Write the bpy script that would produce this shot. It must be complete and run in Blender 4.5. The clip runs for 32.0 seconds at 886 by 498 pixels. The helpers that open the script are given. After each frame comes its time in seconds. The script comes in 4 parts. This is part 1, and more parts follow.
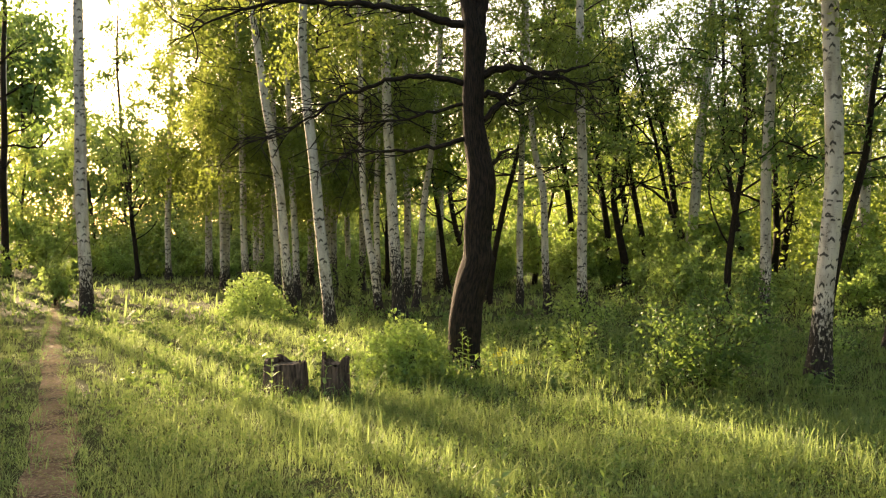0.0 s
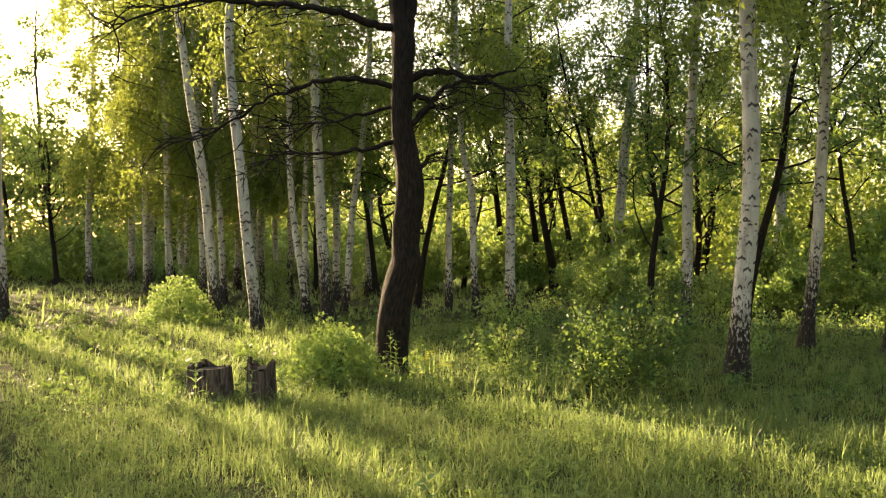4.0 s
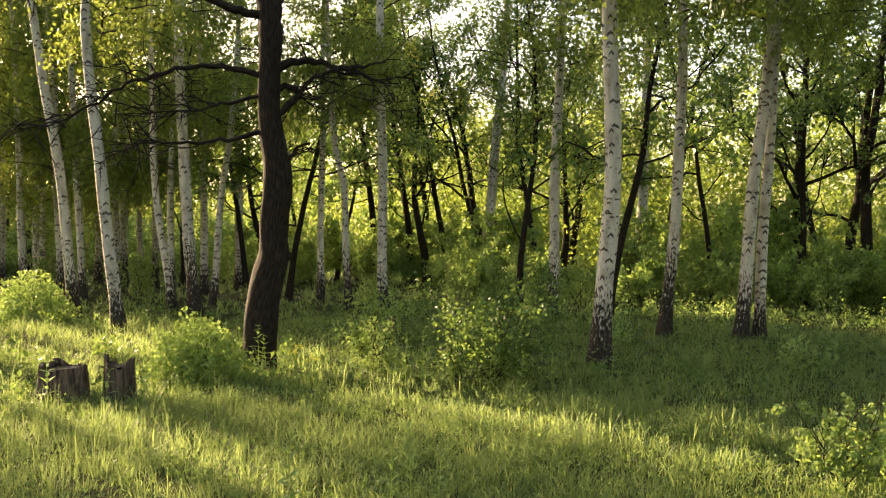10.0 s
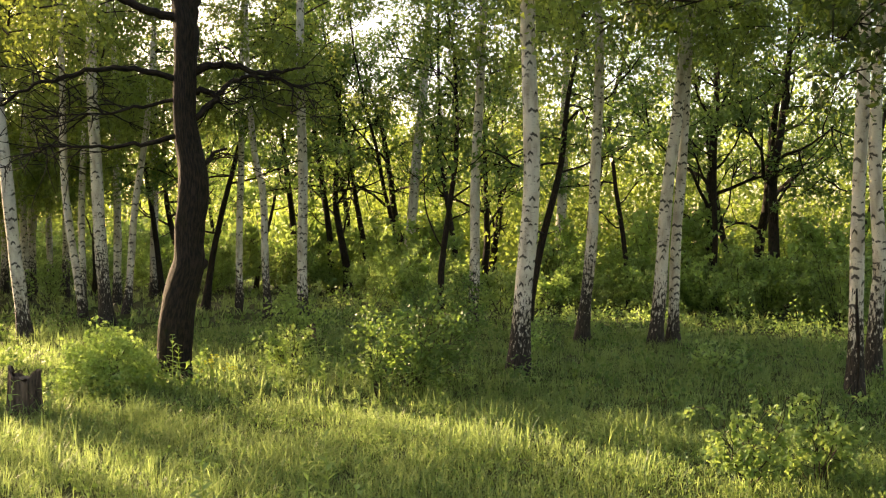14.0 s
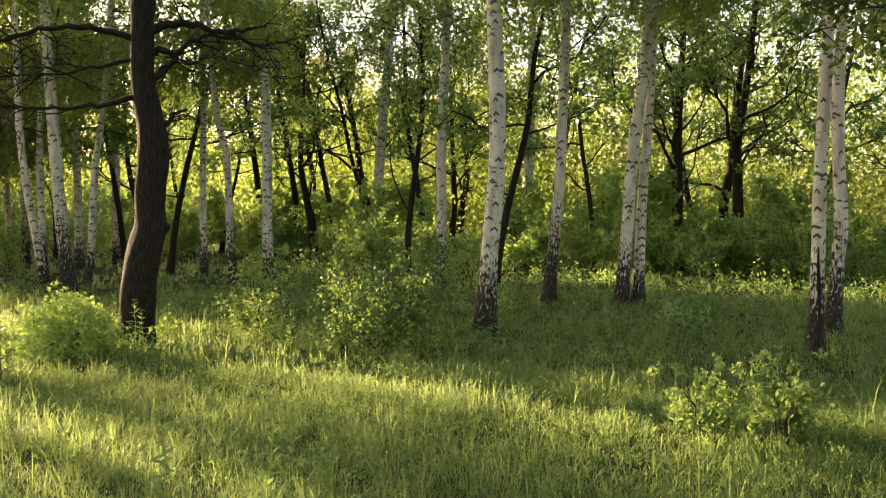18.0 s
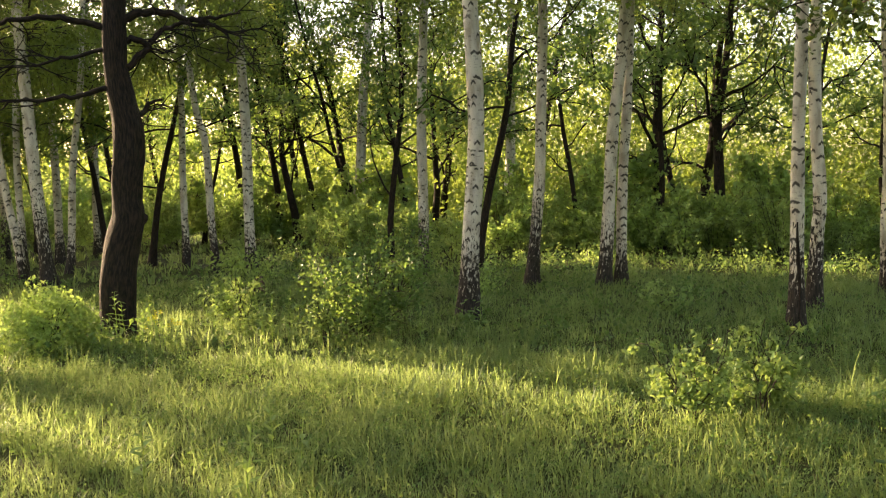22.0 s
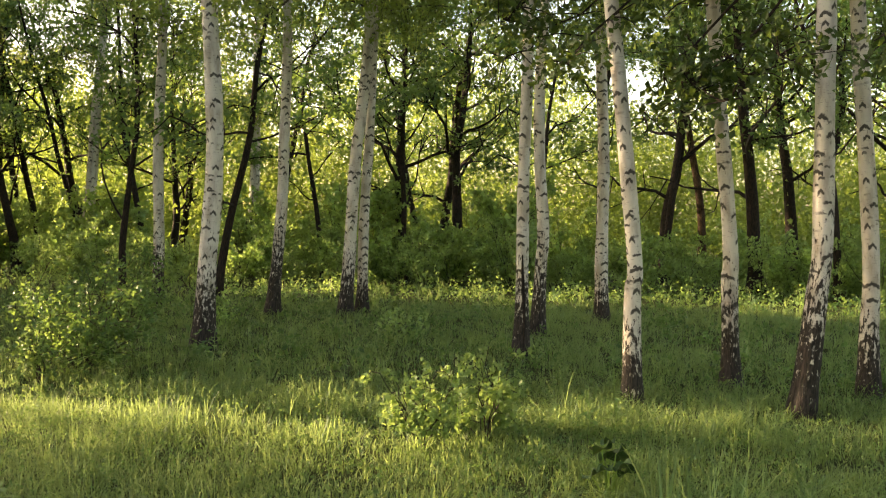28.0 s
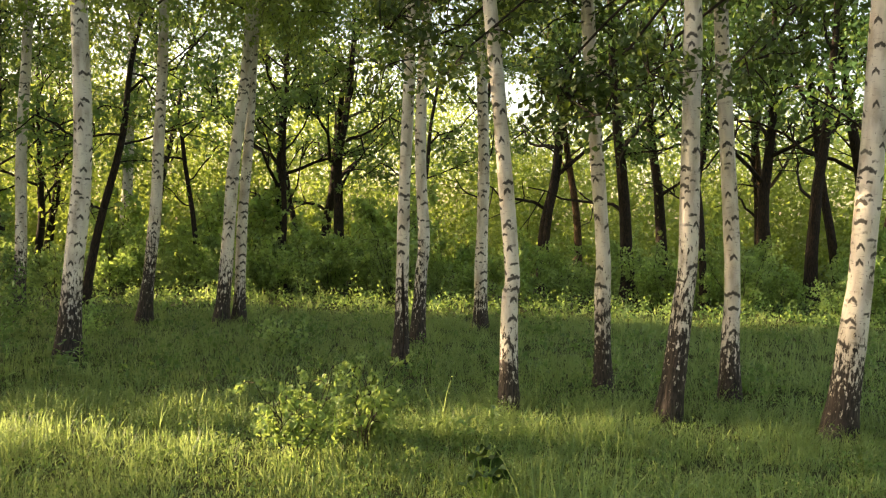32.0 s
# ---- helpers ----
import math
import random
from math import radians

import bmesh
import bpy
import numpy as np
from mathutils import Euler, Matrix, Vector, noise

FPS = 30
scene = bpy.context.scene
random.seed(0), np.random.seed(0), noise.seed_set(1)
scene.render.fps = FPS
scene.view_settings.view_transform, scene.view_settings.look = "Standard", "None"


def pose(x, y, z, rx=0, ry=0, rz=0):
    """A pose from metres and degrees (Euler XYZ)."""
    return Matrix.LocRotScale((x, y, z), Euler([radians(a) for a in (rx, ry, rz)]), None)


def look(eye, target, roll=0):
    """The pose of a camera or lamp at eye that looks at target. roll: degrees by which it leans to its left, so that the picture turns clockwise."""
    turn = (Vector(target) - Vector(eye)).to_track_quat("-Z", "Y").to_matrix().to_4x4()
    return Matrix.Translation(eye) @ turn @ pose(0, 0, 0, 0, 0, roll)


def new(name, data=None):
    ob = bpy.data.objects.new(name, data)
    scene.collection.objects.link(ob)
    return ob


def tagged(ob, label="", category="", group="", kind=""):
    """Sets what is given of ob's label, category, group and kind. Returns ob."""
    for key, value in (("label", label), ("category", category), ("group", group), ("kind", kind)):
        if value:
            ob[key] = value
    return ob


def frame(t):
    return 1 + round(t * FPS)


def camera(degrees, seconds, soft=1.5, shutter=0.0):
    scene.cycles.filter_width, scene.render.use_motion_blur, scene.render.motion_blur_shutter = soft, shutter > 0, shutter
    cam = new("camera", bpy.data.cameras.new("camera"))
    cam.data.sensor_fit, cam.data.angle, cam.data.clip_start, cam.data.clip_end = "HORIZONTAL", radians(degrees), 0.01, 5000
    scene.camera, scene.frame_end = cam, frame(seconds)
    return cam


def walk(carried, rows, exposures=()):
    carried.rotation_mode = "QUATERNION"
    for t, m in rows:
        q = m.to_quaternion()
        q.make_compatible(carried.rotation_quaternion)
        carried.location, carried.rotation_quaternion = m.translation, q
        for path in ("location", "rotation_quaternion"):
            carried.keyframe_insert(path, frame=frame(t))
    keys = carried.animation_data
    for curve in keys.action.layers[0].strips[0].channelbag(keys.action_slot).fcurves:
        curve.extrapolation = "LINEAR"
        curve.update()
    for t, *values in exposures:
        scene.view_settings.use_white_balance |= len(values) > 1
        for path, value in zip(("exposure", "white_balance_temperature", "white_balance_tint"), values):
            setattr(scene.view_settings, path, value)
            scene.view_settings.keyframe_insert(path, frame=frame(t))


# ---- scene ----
# ---------------------------------------------------------------- camera
cam = camera(53.19, 32.0, soft=1.2)


def eye_pose(x, y, z, yaw, pitch, roll):
    return pose(x, y, z, 90 + pitch, 0, yaw) @ pose(0, 0, 0, 0, 0, roll)


ROWS = [
    (0, 0.004, -0.000, 1.624, 2.881, -0.930, 0.260),
    (0.5, 0.013, 0.000, 1.626, 2.315, -0.884, 0.348),
    (1, 0.008, -0.008, 1.631, 1.636, -0.811, 0.375),
    (1.5, 0.022, -0.010, 1.633, 0.834, -0.726, 0.356),
    (2, 0.021, -0.012, 1.627, 0.210, -0.658, 0.368),
    (2.5, 0.020, -0.003, 1.619, -0.100, -0.568, 0.394),
    (4.5, 0.032, 0.001, 1.612, -2.416, -0.756, 0.337),
    (5, 0.041, 0.014, 1.609, -3.251, -0.964, 0.254),
    (5.5, 0.045, 0.005, 1.614, -3.958, -0.893, 0.299),
    (6, 0.056, 0.003, 1.614, -4.475, -0.846, 0.354),
    (6.5, 0.058, 0.003, 1.612, -4.930, -0.785, 0.290),
    (7, 0.067, 0.006, 1.613, -5.539, -0.832, 0.278),
    (7.5, 0.067, 0.007, 1.613, -6.242, -0.777, 0.365),
    (8, 0.069, 0.017, 1.611, -6.889, -0.811, 0.534),
    (8.5, 0.072, 0.019, 1.612, -7.645, -1.011, 0.582),
    (9, 0.081, 0.016, 1.619, -8.257, -1.154, 0.494),
    (9.5, 0.087, 0.026, 1.623, -8.840, -1.224, 0.428),
    (10, 0.092, 0.027, 1.619, -9.701, -1.118, 0.367),
    (10.5, 0.098, 0.021, 1.621, -10.480, -0.798, 0.324),
    (11, 0.103, 0.010, 1.620, -11.166, -0.582, 0.319),
    (11.5, 0.118, 0.022, 1.620, -11.981, -0.495, 0.371),
    (12, 0.124, 0.020, 1.619, -12.695, -0.387, 0.419),
    (12.5, 0.119, 0.022, 1.617, -13.315, -0.295, 0.494),
    (13, 0.127, 0.024, 1.623, -13.724, -0.364, 0.455),
    (13.5, 0.123, 0.033, 1.614, -14.070, -0.461, 0.458),
    (14, 0.121, 0.032, 1.617, -14.714, -0.606, 0.442),
    (14.5, 0.128, 0.038, 1.614, -15.492, -0.811, 0.503),
    (15, 0.139, 0.051, 1.613, -16.245, -0.862, 0.428),
    (15.5, 0.149, 0.049, 1.609, -17.153, -0.735, 0.483),
    (17.5, 0.160, 0.075, 1.593, -17.116, -2.082, 0.043),
    (18, 0.158, 0.081, 1.598, -16.799, -2.958, 0.083),
    (18.5, 0.165, 0.065, 1.601, -16.220, -3.429, -0.173),
    (19, 0.176, 0.076, 1.607, -16.093, -4.032, -0.338),
    (19.5, 0.180, 0.076, 1.599, -15.832, -4.562, -0.614),
    (20, 0.177, 0.079, 1.597, -15.191, -4.883, -0.860),
    (20.5, 0.185, 0.080, 1.591, -14.732, -4.369, -1.306),
    (21, 0.193, 0.076, 1.592, -15.118, -4.078, -1.526),
    (21.5, 0.220, 0.085, 1.589, -16.233, -3.995, -1.608),
    (22, 0.218, 0.086, 1.585, -17.696, -3.929, -1.296),
    (22.5, 0.217, 0.101, 1.582, -19.013, -3.717, -0.948),
    (23, 0.236, 0.105, 1.573, -20.461, -3.371, -0.593),
    (23.5, 0.233, 0.105, 1.585, -22.111, -3.146, -0.289),
    (24, 0.238, 0.110, 1.588, -23.611, -2.908, -0.151),
    (24.5, 0.238, 0.107, 1.590, -25.163, -2.670, -0.155),
    (25, 0.238, 0.098, 1.592, -26.795, -2.437, -0.063),
    (25.5, 0.254, 0.096, 1.585, -28.194, -2.147, 0.051),
    (27.5, 0.295, 0.072, 1.587, -33.049, -2.208, 0.374),
    (28, 0.308, 0.072, 1.584, -33.965, -2.198, 0.350),
    (28.5, 0.314, 0.067, 1.584, -34.859, -2.109, 0.443),
    (29, 0.318, 0.072, 1.581, -35.835, -2.075, 0.584),
    (29.5, 0.327, 0.084, 1.572, -37.020, -2.010, 0.677),
    (30, 0.328, 0.084, 1.573, -38.063, -1.865, 0.698),
    (30.5, 0.331, 0.077, 1.579, -39.164, -1.694, 0.828),
    (31, 0.329, 0.073, 1.576, -40.086, -1.602, 0.962),
    (31.5, 0.336, 0.070, 1.576, -40.777, -1.565, 1.043),
    (32, 0.339, 0.071, 1.576, -41.554, -1.530, 1.061),
]
walk(cam, [(r[0], eye_pose(*r[1:])) for r in ROWS], [(0.0, 1.80, 8900, 18), (12.0, 1.90, 8900, 18), (20.0, 2.02, 8900, 18), (32.0, 2.06, 8900, 18)])

# ---------------------------------------------------------------- light
SUN_AZ, SUN_EL = -37.5, 16.0
sun_way = Vector((math.sin(radians(SUN_AZ)) * math.cos(radians(SUN_EL)), math.cos(radians(SUN_AZ)) * math.cos(radians(SUN_EL)), math.sin(radians(SUN_EL))))
world = bpy.data.worlds.new("sky")
scene.world = world
world.use_nodes = True
wn = world.node_tree
sky = wn.nodes.new("ShaderNodeTexSky")
sky.sky_type, sky.sun_disc = "NISHITA", False
sky.sun_elevation, sky.sun_rotation = radians(SUN_EL), radians(SUN_AZ)
sky.air_density, sky.dust_density = 1.0, 2.5
back = wn.nodes["Background"]
back.inputs["Strength"].default_value = 0.15
wn.links.new(sky.outputs[0], back.inputs[0])
lamp = bpy.data.lights.new("sun", "SUN")
lamp.energy, lamp.angle, lamp.color = 5.0, radians(0.6), (1.0, 0.87, 0.64)
sun = new("sun", lamp)
sun.matrix_world = look(sun_way * 60, (0, 0, 0))

# ---------------------------------------------------------------- materials
def material(name):
    m = bpy.data.materials.new(name)
    m.use_nodes = True
    m.node_tree.nodes.clear()
    return m, m.node_tree


def node(nt, kind, **settings):
    n = nt.nodes.new("ShaderNode" + kind)
    for key, value in settings.items():
        if key == "op":
            n.operation = value
        elif key == "dims":
            if kind == "TexNoise":
                n.noise_dimensions = value
            else:
                n.voronoi_dimensions = value
    return n


def plug(nt, target, value):
    if isinstance(value, bpy.types.NodeSocket):
        nt.links.new(value, target)
    else:
        target.default_value = value


def calc(nt, op, a, b=0.0, clamp=False):
    n = node(nt, "Math", op=op)
    n.use_clamp = clamp
    plug(nt, n.inputs[0], a)
    plug(nt, n.inputs[1], b)
    return n.outputs[0]


def vmul(nt, v, s):
    n = node(nt, "VectorMath", op="MULTIPLY")
    plug(nt, n.inputs[0], v)
    n.inputs[1].default_value = s
    return n.outputs[0]


def grain(nt, v, scale, detail=4.0, rough=0.55):
    n = node(nt, "TexNoise")
    plug(nt, n.inputs["Vector"], v)
    n.inputs["Scale"].default_value, n.inputs["Detail"].default_value, n.inputs["Roughness"].default_value = scale, detail, rough
    return n.outputs["Fac"]


def step(nt, v, low, high):
    n = node(nt, "MapRange")
    n.interpolation_type = "SMOOTHSTEP"
    plug(nt, n.inputs[0], v)
    plug(nt, n.inputs[1], low)
    plug(nt, n.inputs[2], high)
    return n.outputs[0]


def blend(nt, fac, a, b):
    n = node(nt, "Mix")
    n.data_type = "RGBA"
    plug(nt, n.inputs[0], fac)
    for socket, value in ((n.inputs[6], a), (n.inputs[7], b)):
        plug(nt, socket, value if isinstance(value, bpy.types.NodeSocket) else (*value, 1))
    return n.outputs[2]


def surface(nt, colour, rough=0.8, bump=None, strength=0.4, distance=0.01, spec=0.3):
    b = node(nt, "BsdfPrincipled")
    plug(nt, b.inputs["Base Color"], colour)
    plug(nt, b.inputs["Roughness"], rough)
    b.inputs["Specular IOR Level"].default_value = spec
    if bump is not None:
        n = node(nt, "Bump")
        n.inputs["Strength"].default_value, n.inputs["Distance"].default_value = strength, distance
        nt.links.new(bump, n.inputs["Height"])
        nt.links.new(n.outputs[0], b.inputs["Normal"])
    out = node(nt, "OutputMaterial")
    nt.links.new(b.outputs[0], out.inputs[0])
    return b


def leaf_material(name, dark, light, glow, gloss=0.45, share=0.45, patches=False):
    """Leaves: diffuse and glossy on top, with light coming through the blade."""
    m, nt = material(name)
    geo = node(nt, "NewGeometry")
    info = node(nt, "ObjectInfo")
    c = blend(nt, geo.outputs["Random Per Island"], dark, light)
    if patches:
        p = geo.outputs["Position"]
        c = blend(nt, calc(nt, "MULTIPLY", step(nt, grain(nt, p, 0.9), 0.45, 0.7), 0.6), c, (0.020, 0.058, 0.026))
        c = blend(nt, calc(nt, "MULTIPLY", step(nt, grain(nt, p, 3.2), 0.60, 0.75), 0.3), c, (0.18, 0.20, 0.10))
    tone = node(nt, "HueSaturation")
    nt.links.new(c, tone.inputs["Color"])
    plug(nt, tone.inputs["Value"], calc(nt, "ADD", calc(nt, "MULTIPLY", info.outputs["Random"], 0.4), 0.8))
    b = node(nt, "BsdfPrincipled")
    nt.links.new(tone.outputs[0], b.inputs["Base Color"])
    b.inputs["Roughness"].default_value = gloss
    b.inputs["Specular IOR Level"].default_value = 0.28
    t = node(nt, "BsdfTranslucent")
    t2 = blend(nt, geo.outputs["Random Per Island"], tuple(v * 0.75 for v in glow), glow)
    nt.links.new(t2, t.inputs[0])
    mix = node(nt, "MixShader")
    mix.inputs[0].default_value = share
    nt.links.new(b.outputs[0], mix.inputs[1])
    nt.links.new(t.outputs[0], mix.inputs[2])
    out = node(nt, "OutputMaterial")
    nt.links.new(mix.outputs[0], out.inputs[0])
    return m


LEAF_BIRCH = leaf_material("birch_leaf", (0.045, 0.105, 0.035), (0.14, 0.215, 0.07), (0.48, 0.58, 0.12), share=0.47)
LEAF_OAK = leaf_material("oak_leaf", (0.024, 0.08, 0.034), (0.075, 0.165, 0.062), (0.31, 0.46, 0.10), share=0.40)
LEAF_SHRUB = leaf_material("shrub_leaf", (0.026, 0.083, 0.034), (0.22, 0.37, 0.14), (0.52, 0.70, 0.18), share=0.50)
LEAF_PALE = leaf_material("pale_leaf", (0.12, 0.23, 0.085), (0.22, 0.35, 0.135), (0.45, 0.59, 0.16))
LEAF_FAR = leaf_material("far_leaf", (0.04, 0.095, 0.03), (0.16, 0.23, 0.07), (0.44, 0.56, 0.11), share=0.45)
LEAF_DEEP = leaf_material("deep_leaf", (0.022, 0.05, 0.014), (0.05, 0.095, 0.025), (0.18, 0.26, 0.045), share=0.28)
GRASS = leaf_material("grass_blade", (0.013, 0.048, 0.022), (0.080, 0.165, 0.068), (0.51, 0.66, 0.225), 0.48, 0.49, patches=True)
BURDOCK = leaf_material("burdock_leaf", (0.02, 0.05, 0.02), (0.04, 0.085, 0.03), (0.08, 0.14, 0.03), share=0.15)
STRAW = leaf_material("dry_stalk", (0.22, 0.19, 0.08), (0.34, 0.29, 0.13), (0.3, 0.26, 0.1))


def petal_material():
    m, nt = material("yellow_petal")
    geo = node(nt, "NewGeometry")
    surface(nt, blend(nt, geo.outputs["Random Per Island"], (0.52, 0.50, 0.04), (0.66, 0.64, 0.08)), 0.6)
    return m


PETAL = petal_material()


def birch_bark():
    m, nt = material("birch_bark")
    uv = node(nt, "UVMap").outputs[0]
    info = node(nt, "ObjectInfo").outputs["Random"]
    shift = node(nt, "VectorMath", op="ADD")
    comb = node(nt, "CombineXYZ")
    plug(nt, comb.inputs[0], calc(nt, "MULTIPLY", info, 37.0))
    plug(nt, comb.inputs[1], calc(nt, "MULTIPLY", info, 91.0))
    nt.links.new(uv, shift.inputs[0])
    nt.links.new(comb.outputs[0], shift.inputs[1])
    v = shift.outputs[0]
    sep = node(nt, "SeparateXYZ")
    nt.links.new(uv, sep.inputs[0])
    high = sep.outputs[1]
    # white paper bark with tan and grey patches
    patch = grain(nt, vmul(nt, v, (1, 0.6, 1)), 5.0)
    white = blend(nt, step(nt, patch, 0.4, 0.7), (0.66, 0.61, 0.54), (0.40, 0.345, 0.29))
    # fine breathing lines across the trunk
    lines = grain(nt, vmul(nt, v, (5, 75, 1)), 1.6, 3.0)
    white = blend(nt, calc(nt, "MULTIPLY", step(nt, lines, 0.62, 0.68), 0.7), white, (0.14, 0.11, 0.09))
    # roof-shaped scars where branches have dropped
    marks = []
    for su, sv, width, slope, thick in ((4.2, 7.5, 0.42, 0.62, 0.13), (6.5, 12.5, 0.40, 0.2, 0.13)):
        q = vmul(nt, v, (su, sv, 0))
        cell = node(nt, "TexVoronoi", dims="2D")
        cell.inputs["Scale"].default_value = 1.0
        nt.links.new(q, cell.inputs["Vector"])
        d = node(nt, "VectorMath", op="SUBTRACT")
        nt.links.new(q, d.inputs[0])
        nt.links.new(cell.outputs["Position"], d.inputs[1])
        s = node(nt, "SeparateXYZ")
        nt.links.new(d.outputs[0], s.inputs[0])
        tint = node(nt, "SeparateXYZ")
        nt.links.new(cell.outputs["Color"], tint.inputs[0])
        side = calc(nt, "MULTIPLY", calc(nt, "ABSOLUTE", s.outputs[0]), calc(nt, "ADD", calc(nt, "MULTIPLY", tint.outputs[1], 1.6), 0.55))
        wob = calc(nt, "MULTIPLY", calc(nt, "SUBTRACT", grain(nt, v, 28.0), 0.5), 0.35)
        roof = calc(nt, "ABSOLUTE", calc(nt, "ADD", calc(nt, "ADD", s.outputs[1], calc(nt, "MULTIPLY", side, slope)), wob))
        a = calc(nt, "SUBTRACT", 1.0, step(nt, roof, thick * 0.6, thick * 1.4))
        b = calc(nt, "SUBTRACT", 1.0, step(nt, side, width * 0.8, width * 1.2))
        pick = node(nt, "SeparateXYZ")
        nt.links.new(cell.outputs["Color"], pick.inputs[0])
        marks.append(calc(nt, "MULTIPLY", calc(nt, "MULTIPLY", a, b), step(nt, pick.outputs[0], 0.36, 0.40)))
    mark = calc(nt, "MAXIMUM", marks[0], calc(nt, "MULTIPLY", marks[1], step(nt, grain(nt, v, 1.3), 0.48, 0.60)))
    white = blend(nt, calc(nt, "MULTIPLY", mark, 0.93), white, (0.03, 0.025, 0.022))
    # rough black bark that climbs from the root
    flame = grain(nt, vmul(nt, v, (1.0, 0.5, 1)), 22.0, 6.0, 0.7)
    reach = calc(nt, "MULTIPLY", high, calc(nt, "ADD", calc(nt, "MULTIPLY", info, 0.20), 0.15))
    limit = calc(nt, "MINIMUM", calc(nt, "ADD", reach, 0.33), calc(nt, "ADD", calc(nt, "MULTIPLY", high, 0.02), 0.60))
    bare = calc(nt, "SUBTRACT", flame, limit)
    dark = step(nt, bare, -0.03, 0.03)
    crack = grain(nt, vmul(nt, v, (1, 0.22, 1)), 45.0, 4.0, 0.6)
    black = blend(nt, step(nt, crack, 0.35, 0.7), (0.012, 0.009, 0.008), (0.06, 0.046, 0.038))
    colour = blend(nt, dark, white, black)
    rise = calc(nt, "ADD", calc(nt, "MULTIPLY", dark, calc(nt, "MULTIPLY", crack, 2.0)), calc(nt, "MULTIPLY", lines, 0.3))
    surface(nt, colour, 0.75, rise, 0.5, 0.012)
    return m


def dark_bark(name, low, high_colour):
    m, nt = material(name)
    uv = node(nt, "UVMap").outputs[0]
    ridge = grain(nt, vmul(nt, uv, (1, 0.25, 1)), 34.0, 5.0, 0.6)
    moss = grain(nt, uv, 3.0)
    c = blend(nt, step(nt, ridge, 0.35, 0.68), low, high_colour)
    c = blend(nt, calc(nt, "MULTIPLY", step(nt, moss, 0.58, 0.72), 0.4), c, (0.05, 0.05, 0.035))
    surface(nt, c, 0.9, ridge, 0.8, 0.025)
    return m


BARK_BIRCH = birch_bark()
BARK_OAK = dark_bark("oak_bark", (0.009, 0.0065, 0.0055), (0.042, 0.027, 0.020))
BARK_PINE = dark_bark("reddish_bark", (0.03, 0.018, 0.012), (0.13, 0.075, 0.045))
TWIG = dark_bark("twig_bark", (0.03, 0.022, 0.016), (0.09, 0.07, 0.05))


def soil_material(name, low, mid, high_colour, scale=1.2):
    m, nt = material(name)
    p = node(nt, "TexCoord").outputs["Object"]
    c = blend(nt, step(nt, grain(nt, p, scale), 0.35, 0.65), low, mid)
    c = blend(nt, step(nt, grain(nt, p, 30.0), 0.5, 0.7), c, high_colour)
    surface(nt, c, 0.95, grain(nt, p, 22.0, 6.0), 0.8, 0.03, 0.1)
    return m


SOIL = soil_material("meadow_soil", (0.030, 0.045, 0.014), (0.055, 0.065, 0.02), (0.10, 0.09, 0.04))
TRODDEN = soil_material("trodden_earth", (0.07, 0.045, 0.03), (0.24, 0.16, 0.10), (0.36, 0.26, 0.16), 2.6)


def stump_wood(name, low, high_colour):
    m, nt = material(name)
    p = node(nt, "TexCoord").outputs["Object"]
    g = grain(nt, vmul(nt, p, (1, 1, 0.12)), 30.0, 5.0, 0.6)
    c = blend(nt, step(nt, g, 0.35, 0.68), low, high_colour)
    c = blend(nt, calc(nt, "MULTIPLY", step(nt, grain(nt, p, 9.0), 0.5, 0.62), 0.6), c, (0.10, 0.075, 0.06))
    surface(nt, c, 0.9, g, 0.8, 0.02)
    return m


STUMP = stump_wood("weathered_stump", (0.028, 0.019, 0.016), (0.19, 0.13, 0.105))
CUT_FACE = stump_wood("cut_wood", (0.12, 0.085, 0.06), (0.30, 0.22, 0.16))


# ---------------------------------------------------------------- mesh helpers
def solid(name, verts, quads=None, tris=None, uvs=None, smooth=True):
    """A mesh from arrays of vertices, four-sided and three-sided faces, with a uv for each vertex."""
    me = bpy.data.meshes.new(name)
    verts = np.asarray(verts, np.float32)
    loops, starts, at = [], [], 0
    for faces, n in ((quads, 4), (tris, 3)):
        if faces is not None and len(faces):
            faces = np.asarray(faces, np.int32)
            loops.append(faces.ravel())
            starts.append(at + n * np.arange(len(faces), dtype=np.int32))
            at += n * len(faces)
    loops, starts = np.concatenate(loops), np.concatenate(starts)
    me.vertices.add(len(verts))
    me.vertices.foreach_set("co", verts.ravel())
    me.loops.add(len(loops))
    me.loops.foreach_set("vertex_index", loops)
    me.polygons.add(len(starts))
    me.polygons.foreach_set("loop_start", starts)
    me.update(calc_edges=True)
    if uvs is not None:
        layer = me.uv_layers.new(name="UVMap")
        layer.data.foreach_set("uv", np.asarray(uvs, np.float32)[loops].ravel())
    me.polygons.foreach_set("use_smooth", np.full(len(starts), smooth))
    return me


def part(name, me, mat, parent, label=""):
    if not me.materials:
        me.materials.append(mat)
    ob = new(name, me)
    ob.parent = parent
    if me.materials[0] != mat:
        ob.material_slots[0].link = "OBJECT"
        ob.material_slots[0].material = mat
    return tagged(ob, label)


def thing(name, x, y, label, category, group="", z=0.0, turn=0.0, kind=""):
    ob = new(name)
    ob.empty_display_size = 0.2
    ob.matrix_basis = pose(x, y, z, 0, 0, turn)
    return tagged(ob, label, category, group, kind)


